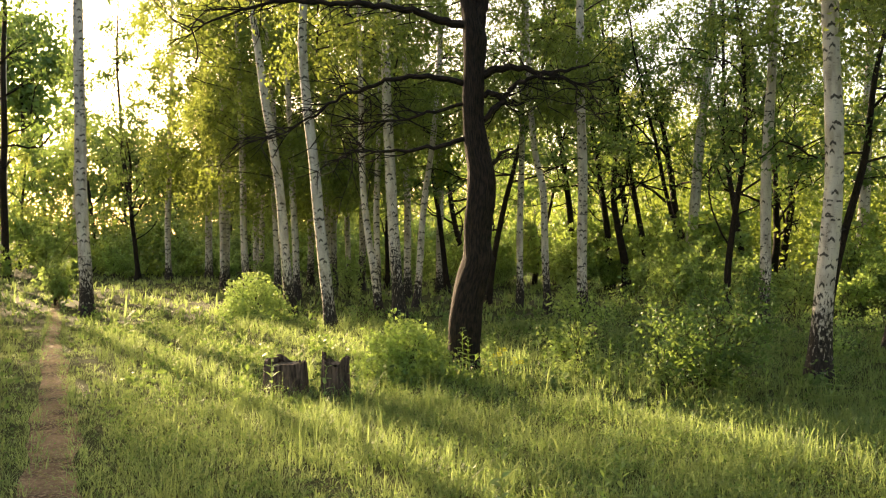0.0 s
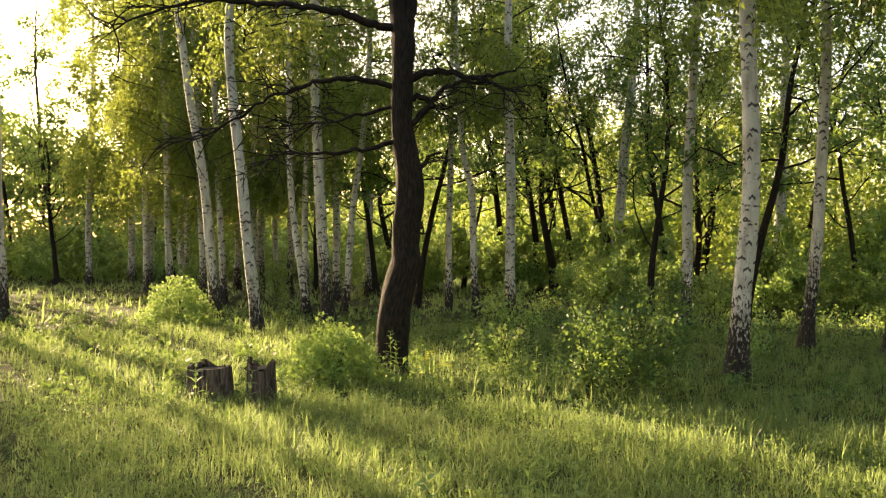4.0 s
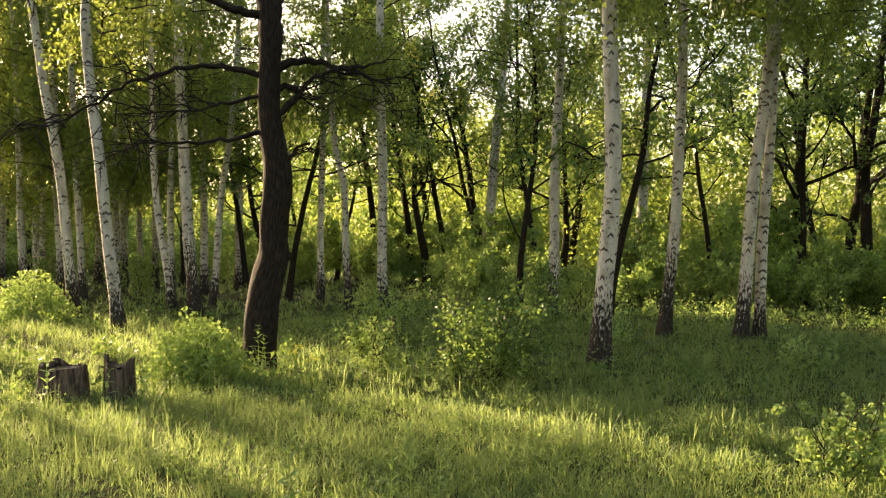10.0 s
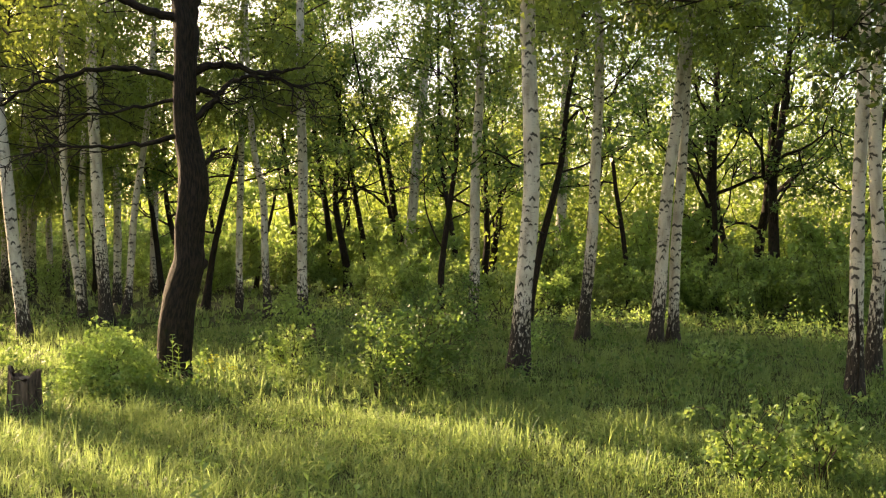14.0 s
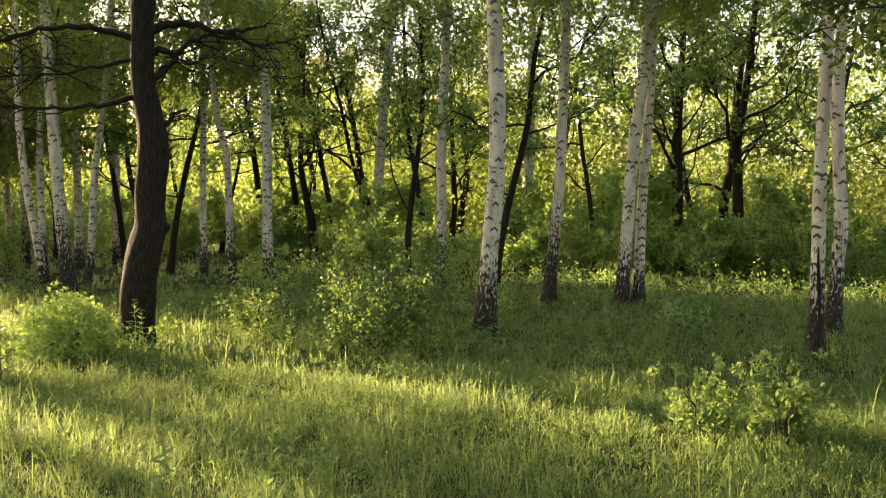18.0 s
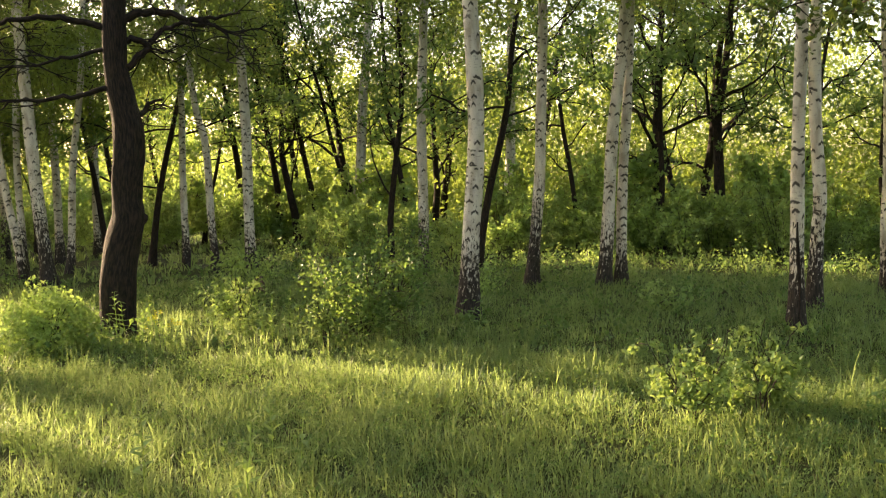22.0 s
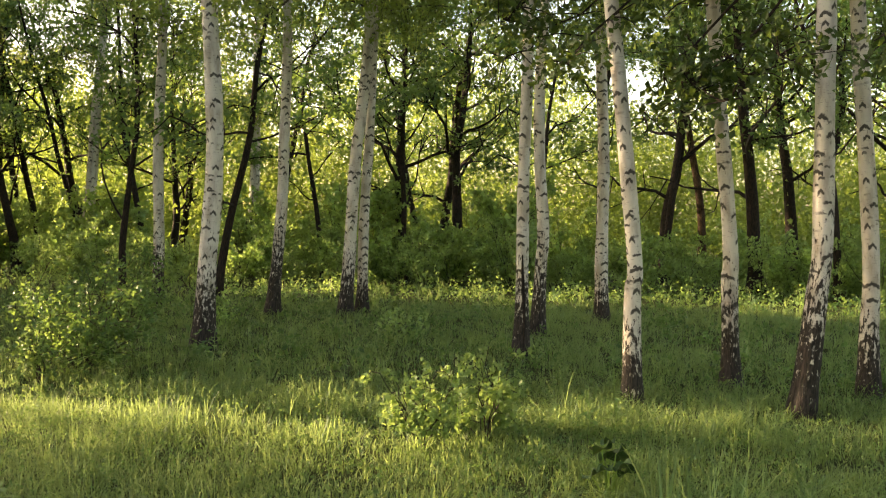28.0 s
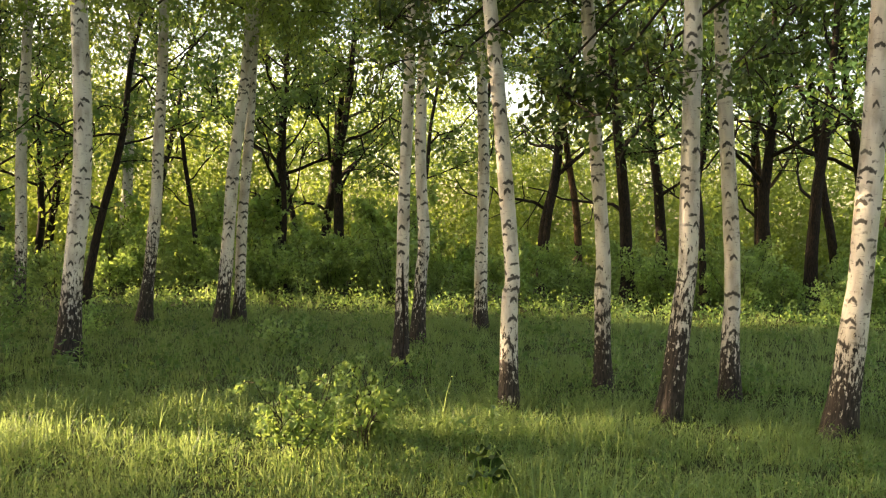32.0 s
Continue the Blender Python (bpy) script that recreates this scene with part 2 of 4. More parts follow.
def tubes(lines, sides=6):
    """Tapered round branches along polylines: a list of (points, radii). Gives vertices, quads, uvs."""
    vs, qs, us, at = [], [], [], 0
    ring = np.linspace(0, 2 * np.pi, sides + 1)
    for pts, rad in lines:
        pts, rad = np.asarray(pts, float), np.asarray(rad, float)
        n = len(pts)
        way = np.gradient(pts, axis=0)
        way /= np.linalg.norm(way, axis=1)[:, None] + 1e-9
        ref = np.array([1.0, 0.2, 0.1]) if abs(way[0][0]) < 0.8 else np.array([0.1, 1.0, 0.2])
        a = np.cross(way, ref)
        a /= np.linalg.norm(a, axis=1)[:, None]
        b = np.cross(way, a)
        v = pts[:, None] + rad[:, None, None] * (np.cos(ring)[None, :, None] * a[:, None] + np.sin(ring)[None, :, None] * b[:, None])
        run = np.r_[0, np.cumsum(np.linalg.norm(np.diff(pts, axis=0), axis=1))] + pts[0][2]
        u = np.stack([np.broadcast_to(ring * rad.max(), (n, sides + 1)), np.broadcast_to(run[:, None], (n, sides + 1))], -1)
        idx = at + np.arange(n * (sides + 1)).reshape(n, sides + 1)
        q = np.stack([idx[:-1, :-1], idx[:-1, 1:], idx[1:, 1:], idx[1:, :-1]], -1).reshape(-1, 4)
        vs.append(v.reshape(-1, 3))
        us.append(u.reshape(-1, 2))
        qs.append(q)
        at += n * (sides + 1)
    return np.concatenate(vs), np.concatenate(qs), np.concatenate(us)


def tube_mesh(name, lines, sides=6):
    v, q, u = tubes(lines, sides)
    return solid(name, v, q, None, u)


def unit(v):
    return v / (np.linalg.norm(v, axis=-1, keepdims=True) + 1e-9)


def leaf_arrays(rng, centres, size, wide=0.62, droop=0.3, spread=0.35):
    """One pointed, folded blade of four corners at each centre."""
    n = len(centres)
    way = rng.normal(size=(n, 3))
    way[:, 2] -= droop * 2
    way = unit(way)
    side = unit(np.cross(way, rng.normal(size=(n, 3))))
    up = np.cross(side, way)
    s = (size * rng.uniform(1 - spread, 1 + spread, n))[:, None]
    base = centres - way * s * 0.5
    v = np.stack([base, base + way * s * 0.55 + side * s * wide * 0.5 + up * s * 0.10, base + way * s, base + way * s * 0.55 - side * s * wide * 0.5 + up * s * 0.10], 1)
    return v.reshape(-1, 3), np.arange(4 * n).reshape(-1, 4)


def small_leaves(name, rng, centres, size):
    """One pointed three-cornered leaf at each centre, for foliage well away from the path."""
    n = len(centres)
    way = unit(rng.normal(size=(n, 3)) + np.array([0, 0, -0.5]))
    side = unit(np.cross(way, rng.normal(size=(n, 3))))
    s = (size * rng.uniform(0.6, 1.4, n))[:, None]
    base = np.asarray(centres, float) - way * s * 0.5
    v = np.stack([base - side * s * 0.36, base + side * s * 0.36, base + way * s], 1).reshape(-1, 3)
    return solid(name, v, None, np.arange(3 * n).reshape(-1, 3), None, False)


def leaf_mesh(name, rng, centres, size, **shape):
    v, q = leaf_arrays(rng, np.asarray(centres, float), size, **shape)
    return solid(name, v, q, None, None, False)


def curve_through(points, radii, steps):
    """A smooth line (Catmull-Rom) through points, with its radii."""
    p = np.asarray(points, float)
    p = np.vstack([2 * p[0] - p[1], p, 2 * p[-1] - p[-2]])
    r = np.asarray(radii, float)
    out, rad = [], []
    for i in range(1, len(p) - 2):
        for t in np.linspace(0, 1, steps, endpoint=False):
            a, b, c, d = p[i - 1 : i + 3]
            out.append(0.5 * (2 * b + (c - a) * t + (2 * a - 5 * b + 4 * c - d) * t * t + (3 * b - a - 3 * c + d) * t**3))
            rad.append(r[i - 1] + (r[i] - r[i - 1]) * t)
    out.append(p[-2])
    rad.append(r[-1])
    return np.array(out), np.array(rad)


# ---------------------------------------------------------------- ground and path
PATH = np.array([(6.0, -16.0), (2.6, -7.0), (0.6, -2.2), (-0.6, 1.0), (-2.0, 4.0), (-2.75, 5.4), (-3.3, 6.6), (-4.02, 8.0), (-5.0, 10.0), (-6.2, 12.3), (-7.4, 14.8), (-8.9, 17.8), (-12.5, 25.0), (-19.0, 38.0)])


def path_gap(x, y):
    """Distance from points to the trodden path."""
    p = np.stack([x, y], -1)
    best = np.full(len(p), 1e9)
    for a, b in zip(PATH[:-1], PATH[1:]):
        t = np.clip(((p - a) @ (b - a)) / ((b - a) @ (b - a)), 0, 1)
        best = np.minimum(best, np.linalg.norm(p - a - t[:, None] * (b - a), axis=1))
    return best


def wear(y):
    """The footpath narrows as it runs off."""
    return np.clip(1.2 - 0.05 * y, 0.5, 1.0)


def waves(x, y, seed=0.0):
    """Smooth uneven values from -1 to 1."""
    return (np.sin(x * 0.9 + seed) * np.cos(y * 0.7 - seed) + np.sin(x * 2.3 + 1.7 * y + seed * 2) * 0.6 + np.cos(y * 3.1 - x * 1.3 + seed) * 0.4) / 2


def lay_of_land(x, y):
    r = np.hypot(x, y)
    return (waves(x * 0.6, y * 0.6, 2.0) * 0.05 + waves(x * 2.0, y * 2.0, 5.0) * 0.012) * np.clip(1.2 - r / 60, 0, 1)


def build_ground():
    edge = np.sign(np.linspace(-1, 1, 161)) * np.abs(np.linspace(-1, 1, 161)) ** 3.2 * 1500
    gx, gy = np.meshgrid(edge, edge + 9.0)
    z = lay_of_land(gx, gy)
    idx = np.arange(161 * 161).reshape(161, 161)
    q = np.stack([idx[:-1, :-1], idx[:-1, 1:], idx[1:, 1:], idx[1:, :-1]], -1).reshape(-1, 4)
    me = solid("ground", np.stack([gx, gy, z], -1).reshape(-1, 3), q)
    me.materials.append(SOIL)
    tagged(new("ground", me), "dark grassy forest soil under a wild meadow", "ground", kind="structure")
    line, _ = curve_through([(x, y, 0) for x, y in PATH], [0.2] * len(PATH), 14)
    way = unit(np.gradient(line, axis=0))
    left = np.stack([-way[:, 1], way[:, 0]], -1)
    vs, n = [], 9
    for k, (p, l) in enumerate(zip(line, left)):
        for j in range(n):
            w = (0.20 + 0.03 * math.sin(k * 0.23) + 0.02 * math.sin(k * 0.61 + 1)) * (j / (n - 1) * 2 - 1) * float(wear(p[1]))
            q2 = p[:2] + l * w
            vs.append((*q2, 0))
    vs = np.array(vs)
    vs[:, 2] = lay_of_land(vs[:, 0], vs[:, 1]) + 0.02
    idx = np.arange(len(vs)).reshape(-1, n)
    q = np.stack([idx[:-1, :-1], idx[:-1, 1:], idx[1:, 1:], idx[1:, :-1]], -1).reshape(-1, 4)
    me = solid("path", vs, q)
    me.materials.append(TRODDEN)
    tagged(new("path", me), "narrow trodden earth footpath through the grass", "path", kind="structure")


build_ground()

# ---------------------------------------------------------------- trees
def birch_trunk(rng, mid, top, radius, height, sides):
    """A slender trunk through two given points above its foot."""
    mid, top = np.array(mid), np.array(top)
    way = (top - mid) / (top[2] - mid[2])
    tip = top + way * 0.5 * (height - top[2])
    tip[2] = height
    zs = np.array([-0.1, 0.1, 0.3, 0.6, 1.0])
    pts = [(mid[0] * (z / mid[2]) ** 1.0, mid[1] * (z / mid[2]), z) for z in zs if z < mid[2] * 0.75]
    rad = [radius * (1.0 + 0.75 * math.exp(-max(p[2], 0) / 0.22)) for p in pts]
    pts += [tuple(mid), tuple(top)]
    rad += [radius * 0.94, radius * (1 - 0.5 * top[2] / height)]
    far = top + (tip - top) * 0.5 + np.array([rng.normal(0, 0.15), rng.normal(0, 0.15), 0])
    pts += [tuple(far), tuple(tip)]
    rad += [radius * 0.38, 0.012]
    line, r = curve_through(pts, rad, 6)
    line[:, :2] += np.stack([np.sin(line[:, 2] * 1.7 + rng.uniform(0, 6)), np.cos(line[:, 2] * 2.1 + rng.uniform(0, 6))], -1) * 0.012
    r = r * (1 + 0.04 * np.sin(line[:, 2] * 5 + rng.uniform(0, 6)))
    return line, r


def birch_crown(seed, low, high, reach, count, size, hang, even):
    """Boughs, hanging twigs and leaves about an upright axis: branch lines and leaf centres."""
    rng = np.random.default_rng(seed)
    groups, leaves = [], []
    boughs = int(26 * (high - low) / 9)
    for i in range(boughs):
        z = low + (high - low) * (i / boughs) ** even
        a = rng.uniform(0, 2 * np.pi)
        k = math.sin(math.pi * min(1, 0.28 + 0.72 * (z - low) / (high - low)))
        length = reach * rng.uniform(0.5, 1.0) * max(0.3, k)
        t = np.linspace(0, 1, 6)
        out = length * t
        lift = length * (0.55 * t - 0.35 * t * t) * rng.uniform(0.4, 1.2)
        bend = a + 0.35 * t * rng.normal()
        p = np.stack([np.cos(bend) * out, np.sin(bend) * out, z + lift], -1)
        lines = []
        groups.append(lines)
        lines.append((p, np.linspace(0.022, 0.006, 6) * (0.6 + 0.5 * length / reach)))
        for s in range(rng.integers(5, 8)):
            f = rng.uniform(0.3, 1.0)
            o = np.array([np.interp(f, t, p[:, n]) for n in range(3)])
            drop = rng.uniform(0.4, 1.0) * hang
            th = rng.uniform(0, 2 * np.pi)
            w = np.linspace(0, 1, 5)
            twig = np.stack([o[0] + np.cos(th) * 0.45 * w, o[1] + np.sin(th) * 0.45 * w, o[2] + 0.12 * w - drop * w * w], -1)
            lines.append((twig, np.linspace(0.006, 0.002, 5)))
            m = max(4, int(count / boughs / 6))
            fr = rng.uniform(0.1, 1.0, m)
            c = np.stack([np.interp(fr, w, twig[:, n]) for n in range(3)], -1)
            leaves.append(c + rng.normal(0, 0.11, (m, 3)))
    return groups, np.concatenate(leaves), size


def crown_meshes(name, seed, low, high, reach, count, size, hang, even=1.7):
    boughs, leaves, size = birch_crown(seed, low, high, reach, count, size, hang, even)
    return [tube_mesh(name + "_bough", lines, 3) for lines in boughs], small_leaves(name + "_leaves", np.random.default_rng(seed + 1), leaves, size)


CROWNS_LOW = [crown_meshes("low_crown", 11 + n, 2.7, 10.5, 2.6, 13000, 0.085, 1.4) for n in range(3)]
CROWNS_FULL = [crown_meshes("full_crown", 51 + n, 2.4, 11.0, 2.6, 12500, 0.092, 1.6, 1.0) for n in range(2)]
CROWNS_HIGH = [crown_meshes("high_crown", 31 + n, 4.0, 11.5, 2.3, 9500, 0.068, 1.1) for n in range(3)]

# foot x, y; offset and height of a point half way; offset and height of a point higher up; radius; crown
BIRCHES = [
    (-7.87, 17.02, -0.09, -0.04, 2.87, -0.13, -0.06, 6.17, 0.125, "bare"),
    (-3.88, 17.44, -0.30, -0.07, 2.90, -0.60, -0.14, 4.90, 0.097, "bare"),
    (-2.64, 14.84, -0.24, -0.04, 2.43, -0.47, -0.09, 4.79, 0.096, "high"),
    (-4.69, 21.67, -0.11, -0.02, 2.52, -0.22, -0.05, 4.88, 0.085, "low"),
    (-2.15, 17.62, -0.25, -0.03, 1.79, -0.37, -0.05, 3.48, 0.074, "high"),
    (-1.69, 17.14, -0.21, -0.02, 2.89, -0.29, -0.03, 6.16, 0.110, "high"),
    (-1.58, 19.62, 0.17, 0.01, 2.19, 0.41, 0.03, 4.33, 0.075, "high"),
    (-2.01, 22.41, -0.04, 0.00, 2.56, -0.08, -0.01, 5.42, 0.093, "high"),
    (0.73, 19.87, 0.01, 0.00, 2.59, 0.03, 0.00, 4.98, 0.076, "high"),
    (1.25, 18.39, -0.10, 0.01, 2.52, -0.34, 0.02, 3.80, 0.077, "high"),
    (1.88, 17.51, -0.03, 0.00, 2.92, -0.10, 0.01, 6.24, 0.101, "high"),
    (5.41, 24.42, 0.30, -0.07, 3.71, 0.61, -0.14, 7.69, 0.143, "high"),
    (4.61, 15.04, 0.05, -0.02, 2.94, 0.13, -0.04, 5.43, 0.090, "high"),
    (3.69, 10.02, 0.12, -0.04, 2.18, 0.08, -0.03, 4.53, 0.108, "high"),
    (9.37, 22.87, 0.14, -0.06, 3.61, 0.18, -0.07, 6.19, 0.141, "high"),
    (5.74, 12.81, 0.14, -0.06, 2.30, 0.20, -0.09, 4.44, 0.089, "high"),
    (6.61, 12.11, 0.14, -0.08, 2.39, 0.30, -0.17, 4.07, 0.095, "high"),
    (6.95, 12.22, 0.09, -0.05, 2.41, 0.16, -0.09, 4.12, 0.080, "high"),
    (6.48, 7.71, 0.03, -0.03, 1.47, 0.04, -0.04, 3.21, 0.072, "high"),
    (7.66, 8.82, 0.06, -0.05, 1.45, 0.01, -0.01, 3.25, 0.080, "high"),
    (9.54, 9.57, 0.00, 0.00, 1.85, -0.03, 0.03, 4.25, 0.093, "high"),
    (5.82, 5.37, 0.01, -0.01, 1.36, -0.15, 0.15, 3.35, 0.071, "high"),
    (7.12, 5.37, -0.02, 0.02, 1.40, -0.13, 0.17, 3.54, 0.074, "high"),
    (6.63, 4.31, 0.08, -0.11, 1.52, 0.07, -0.11, 3.15, 0.085, "high"),
    (7.69, 4.36, 0.00, 0.00, 1.27, -0.08, 0.13, 3.42, 0.076, "high"),
    (7.24, 3.15, 0.05, -0.11, 1.41, 0.09, -0.20, 3.23, 0.101, "high"),
    (-9.47, 29.63, 0.03, 0.0, 2.5, 0.06, 0.02, 4.5, 0.12, "full"),
    (-8.39, 27.92, 0.02, 0.0, 2.5, 0.03, 0.01, 4.6, 0.11, "high"),
    (-7.12, 27.08, -0.03, 0.0, 3.5, -0.06, -0.01, 7.4, 0.115, "high"),
    (-5.49, 27.30, -0.02, 0.0, 2.5, -0.04, -0.01, 3.6, 0.10, "high"),
    (-4.69, 26.77, 0.0, 0.0, 2.5, -0.01, 0.0, 4.4, 0.115, "low"),
    (-4.49, 28.46, -0.05, 0.0, 2.5, -0.10, 0.0, 4.1, 0.09, "high"),
    (-3.63, 25.42, 0.03, 0.0, 2.4, 0.07, 0.01, 4.3, 0.10, "low"),
    (-1.30, 24.38, -0.02, 0.0, 3.2, -0.04, -0.01, 6.5, 0.10, "high"),
    (-18.36, 32.79, 0.0, 0.0, 4.0, 0.0, 0.0, 8.3, 0.145, "small"),
    (-16.9, 35.5, 0.05, 0.0, 4.0, 0.1, 0.0, 6.3, 0.12, "small"),
    (-6.2, 22.5, -0.1, 0.0, 3.0, -0.2, 0.0, 6.0, 0.09, "high"),
    (-7.4, 24.6, -0.1, 0.0, 3.0, -0.1, 0.0, 6.0, 0.09, "full"),
    (-16.6, 24.3, 0.0, 0.0, 4.0, 0.1, 0.0, 8.0, 0.12, "bare"),
    (-15.5, 22.1, 0.0, 0.0, 4.0, -0.1, 0.1, 8.0, 0.11, "bare"),
    (-14.3, 20.2, 0.0, 0.0, 4.0, -0.1, 0.1, 8.0, 0.11, "bare"),
    (-8.5, 28.4, 0.1, 0.0, 3.0, 0.1, 0.0, 6.0, 0.09, "full"),
    (-5.4, 22.6, -0.1, 0.0, 3.0, -0.2, 0.0, 6.0, 0.085, "full"),
    (-6.6, 25.6, 0.0, 0.0, 3.0, -0.1, 0.0, 6.0, 0.08, "full"),
    (-4.3, 23.9, -0.1, 0.0, 3.0, -0.1, 0.1, 6.0, 0.09, "full"),
    (-2.6, 20.8, 0.0, 0.0, 3.0, 0.1, 0.0, 6.0, 0.075, "low"),
    (-10.7, 29.2, 0.0, 0.0, 3.0, 0.1, 0.0, 6.0, 0.10, "full"),
]


def plant_birch(k, row):
    x, y, mx, my, mz, tx, ty, tz, radius, kind = row
    rng = np.random.default_rng(100 + k)
    far = math.hypot(x, y)
    words = "slender birch with white bark and a black fissured foot"
    if mx < -0.2:
        words = "leaning slender birch with white bark and black foot"
    elif far < 9:
        words = "stout white birch with black scars, standing in tall grass"
    tree = thing("birch_tree", x, y, words, "tree", "birches of the wood", z=float(lay_of_land(np.array([x]), np.array([y]))[0]))
    height = rng.uniform(11.5, 13.0)
    line, r = birch_trunk(rng, (mx, my, mz), (tx, ty, tz), radius, height, 12)
    part("trunk", tube_mesh("birch_trunk", [(line, r)], 20 if far < 15 else 12), BARK_BIRCH, tree)
    pool = {"low": CROWNS_LOW, "small": CROWNS_LOW, "full": CROWNS_FULL}.get(kind, CROWNS_HIGH)
    twigs, leaves = pool[k % len(pool)]
    turn = rng.uniform(0, 360)
    lift = (2.6 if kind == "bare" else 0.6 if far < 16 else 0.0) + rng.uniform(-0.3, 0.4)
    top = np.array([np.interp(8.0, line[:, 2], line[:, n]) for n in range(2)])
    for name, me, mat in [("bough", b, TWIG) for b in twigs] + [("crown", leaves, LEAF_BIRCH)]:
        ob = part(name, me, mat, tree)
        ob.matrix_basis = pose(top[0] * 0.8, top[1] * 0.8, lift, 0, 0, turn) @ Matrix.Scale(0.62 if kind == "small" else 1.0, 4)
    if (x, y) == (6.48, 7.71):
        # an old split in the bark, healed to a dark ridge
        zs = np.linspace(0.12, 1.15, 14)
        way = -np.array([x, y]) / far
        side = np.array([-way[1], way[0]])
        turn = np.radians(12 + 10 * np.sin(zs * 4.0))
        rad = np.interp(zs, line[:, 2], r)
        ridge = np.stack([np.interp(zs, line[:, 2], line[:, n]) + (np.cos(turn) * way[n] + np.sin(turn) * side[n]) * rad * 0.95 for n in range(2)] + [zs], -1)
        part("bark_ridge", tube_mesh("bark_ridge", [(ridge, 0.016 * np.sin(np.linspace(0.25, 2.9, 14)) + 0.004)], 7), BARK_OAK, tree, "dark healed split down the white bark")
    return tree


for k, row in enumerate(BIRCHES):
    plant_birch(k, row)


def grow(rng, p, d, length, radius, level, most, out):
    """A crooked limb that forks: adds (points, radii, level) to out."""
    n = 6 if level < 2 else 4 if level == 2 else 3
    pts, way = [np.array(p, float)], unit(np.array(d, float))
    for _ in range(n):
        way = unit(way + rng.normal(0, (0.07, 0.13, 0.17)[min(level, 2)], 3) + np.array([0, 0, 0.09]))
        pts.append(pts[-1] + way * length / n)
    pts = np.array(pts)
    out.append((pts, np.linspace(radius, radius * 0.62, n + 1), level))
    if level >= most:
        return
    kids = rng.integers(2, 4)
    for k in range(kids + 1):
        f = 1.0 if k < kids else rng.uniform(0.35, 0.75)
        o = np.array([np.interp(f, np.linspace(0, 1, n + 1), pts[:, m]) for m in range(3)])
        side = unit(np.cross(way, rng.normal(size=3)))
        lead = k == 0 and level < 2
        a = rng.uniform(0.08, 0.3) if lead else rng.uniform(0.55, 1.15)
        thin = rng.uniform(0.66, 0.8) if lead else rng.uniform(0.32, 0.52)
        far = rng.uniform(0.7, 0.85) if lead else rng.uniform(0.42, 0.68)
        grow(rng, o, way * math.cos(a) + side * math.sin(a) + np.array([0, 0, 0.10]), max(length * far, 0.7), radius * thin, level + 1, most, out)


def crooked(rng, start, way, length, n, bend, rise):
    """A zigzag line of n steps that turns upwards as it goes."""
    pts, way = [np.array(start, float)], unit(np.array(way, float))
    for _ in range(n):
        way = unit(way + rng.normal(0, bend, 3) + np.array([0, 0, rise]))
        pts.append(pts[-1] + way * length / n)
    return np.array(pts)


def oak_meshes(seed, bole, radius, spread, leaves, size, clump):
    """An upright oak: crooked leader, side limbs with branches and twigs, leaves in clumps at their ends."""
    rng = np.random.default_rng(seed)
    tall = bole + 5.0
    lead = crooked(rng, (0, 0, -0.1), (rng.normal(0, 0.03), rng.normal(0, 0.03), 1), tall, 13, 0.065, 0.13)
    thick = radius * np.linspace(1, 0.12, 14) ** 0.8 * (1 + 0.6 * np.exp(-np.maximum(lead[:, 2], 0) / 0.25))
    trunk = tube_mesh("dark_trunk", [curve_through(lead, thick, 2)], 9)
    limbs, knots = [], []
    count = 12
    for k in range(count):
        f = 0.2 + 0.78 * ((k + rng.uniform(0, 0.8)) / count) ** 0.9
        z = f * tall
        o = np.array([np.interp(z, lead[:, 2], lead[:, n]) for n in range(3)])
        a = k * 2.4 + rng.uniform(-0.5, 0.5)
        up = 0.25 + 0.9 * f + rng.normal(0, 0.15)
        low = z < bole * 0.8
        length = spread * (1.15 - 0.75 * f) * rng.uniform(0.65, 1.15) * (0.7 if low else 1.0)
        main = crooked(rng, o, (math.cos(a), math.sin(a), up), length * 1.1, 6, 0.24, 0.06)
        r0 = np.interp(z, lead[:, 2], thick) * (0.42 if low else rng.uniform(0.45, 0.68))
        lines = [(main, np.linspace(r0, 0.016, 7))]
        for _ in range(3 if low else 5):
            p = main[rng.integers(2, 7)]
            way = unit(main[-1] - main[0]) + rng.normal(0, 0.7, 3)
            arm = crooked(rng, p, way, length * rng.uniform(0.25, 0.5), 3, 0.2, 0.06)
            lines.append((arm, np.linspace(max(0.014, r0 * 0.42), 0.009, 4)))
            for m in range(2):
                q = arm[rng.integers(1, 4)]
                end = q + unit(way + rng.normal(0, 0.9, 3)) * rng.uniform(0.2, 0.45)
                lines.append((np.stack([q, (q + end) / 2 + rng.normal(0, 0.03, 3), end]), np.array([0.010, 0.007, 0.005])))
                if not low or rng.uniform() < 0.12:
                    knots.append(end)
            if not low:
                knots += [arm[-1], arm[2]]
        limbs.append(tube_mesh("dark_limb", lines, 3))
    knots = np.array(knots)
    each = max(3, leaves // len(knots))
    u = rng.normal(0, 1, (len(knots), each, 3)) * (rng.uniform(0.5, 1.5, (len(knots), 1, 1)) * np.array([clump, clump, clump * 0.55]))
    return trunk, limbs, small_leaves("oak_crown", rng, (knots[:, None] + u).reshape(-1, 3), size)


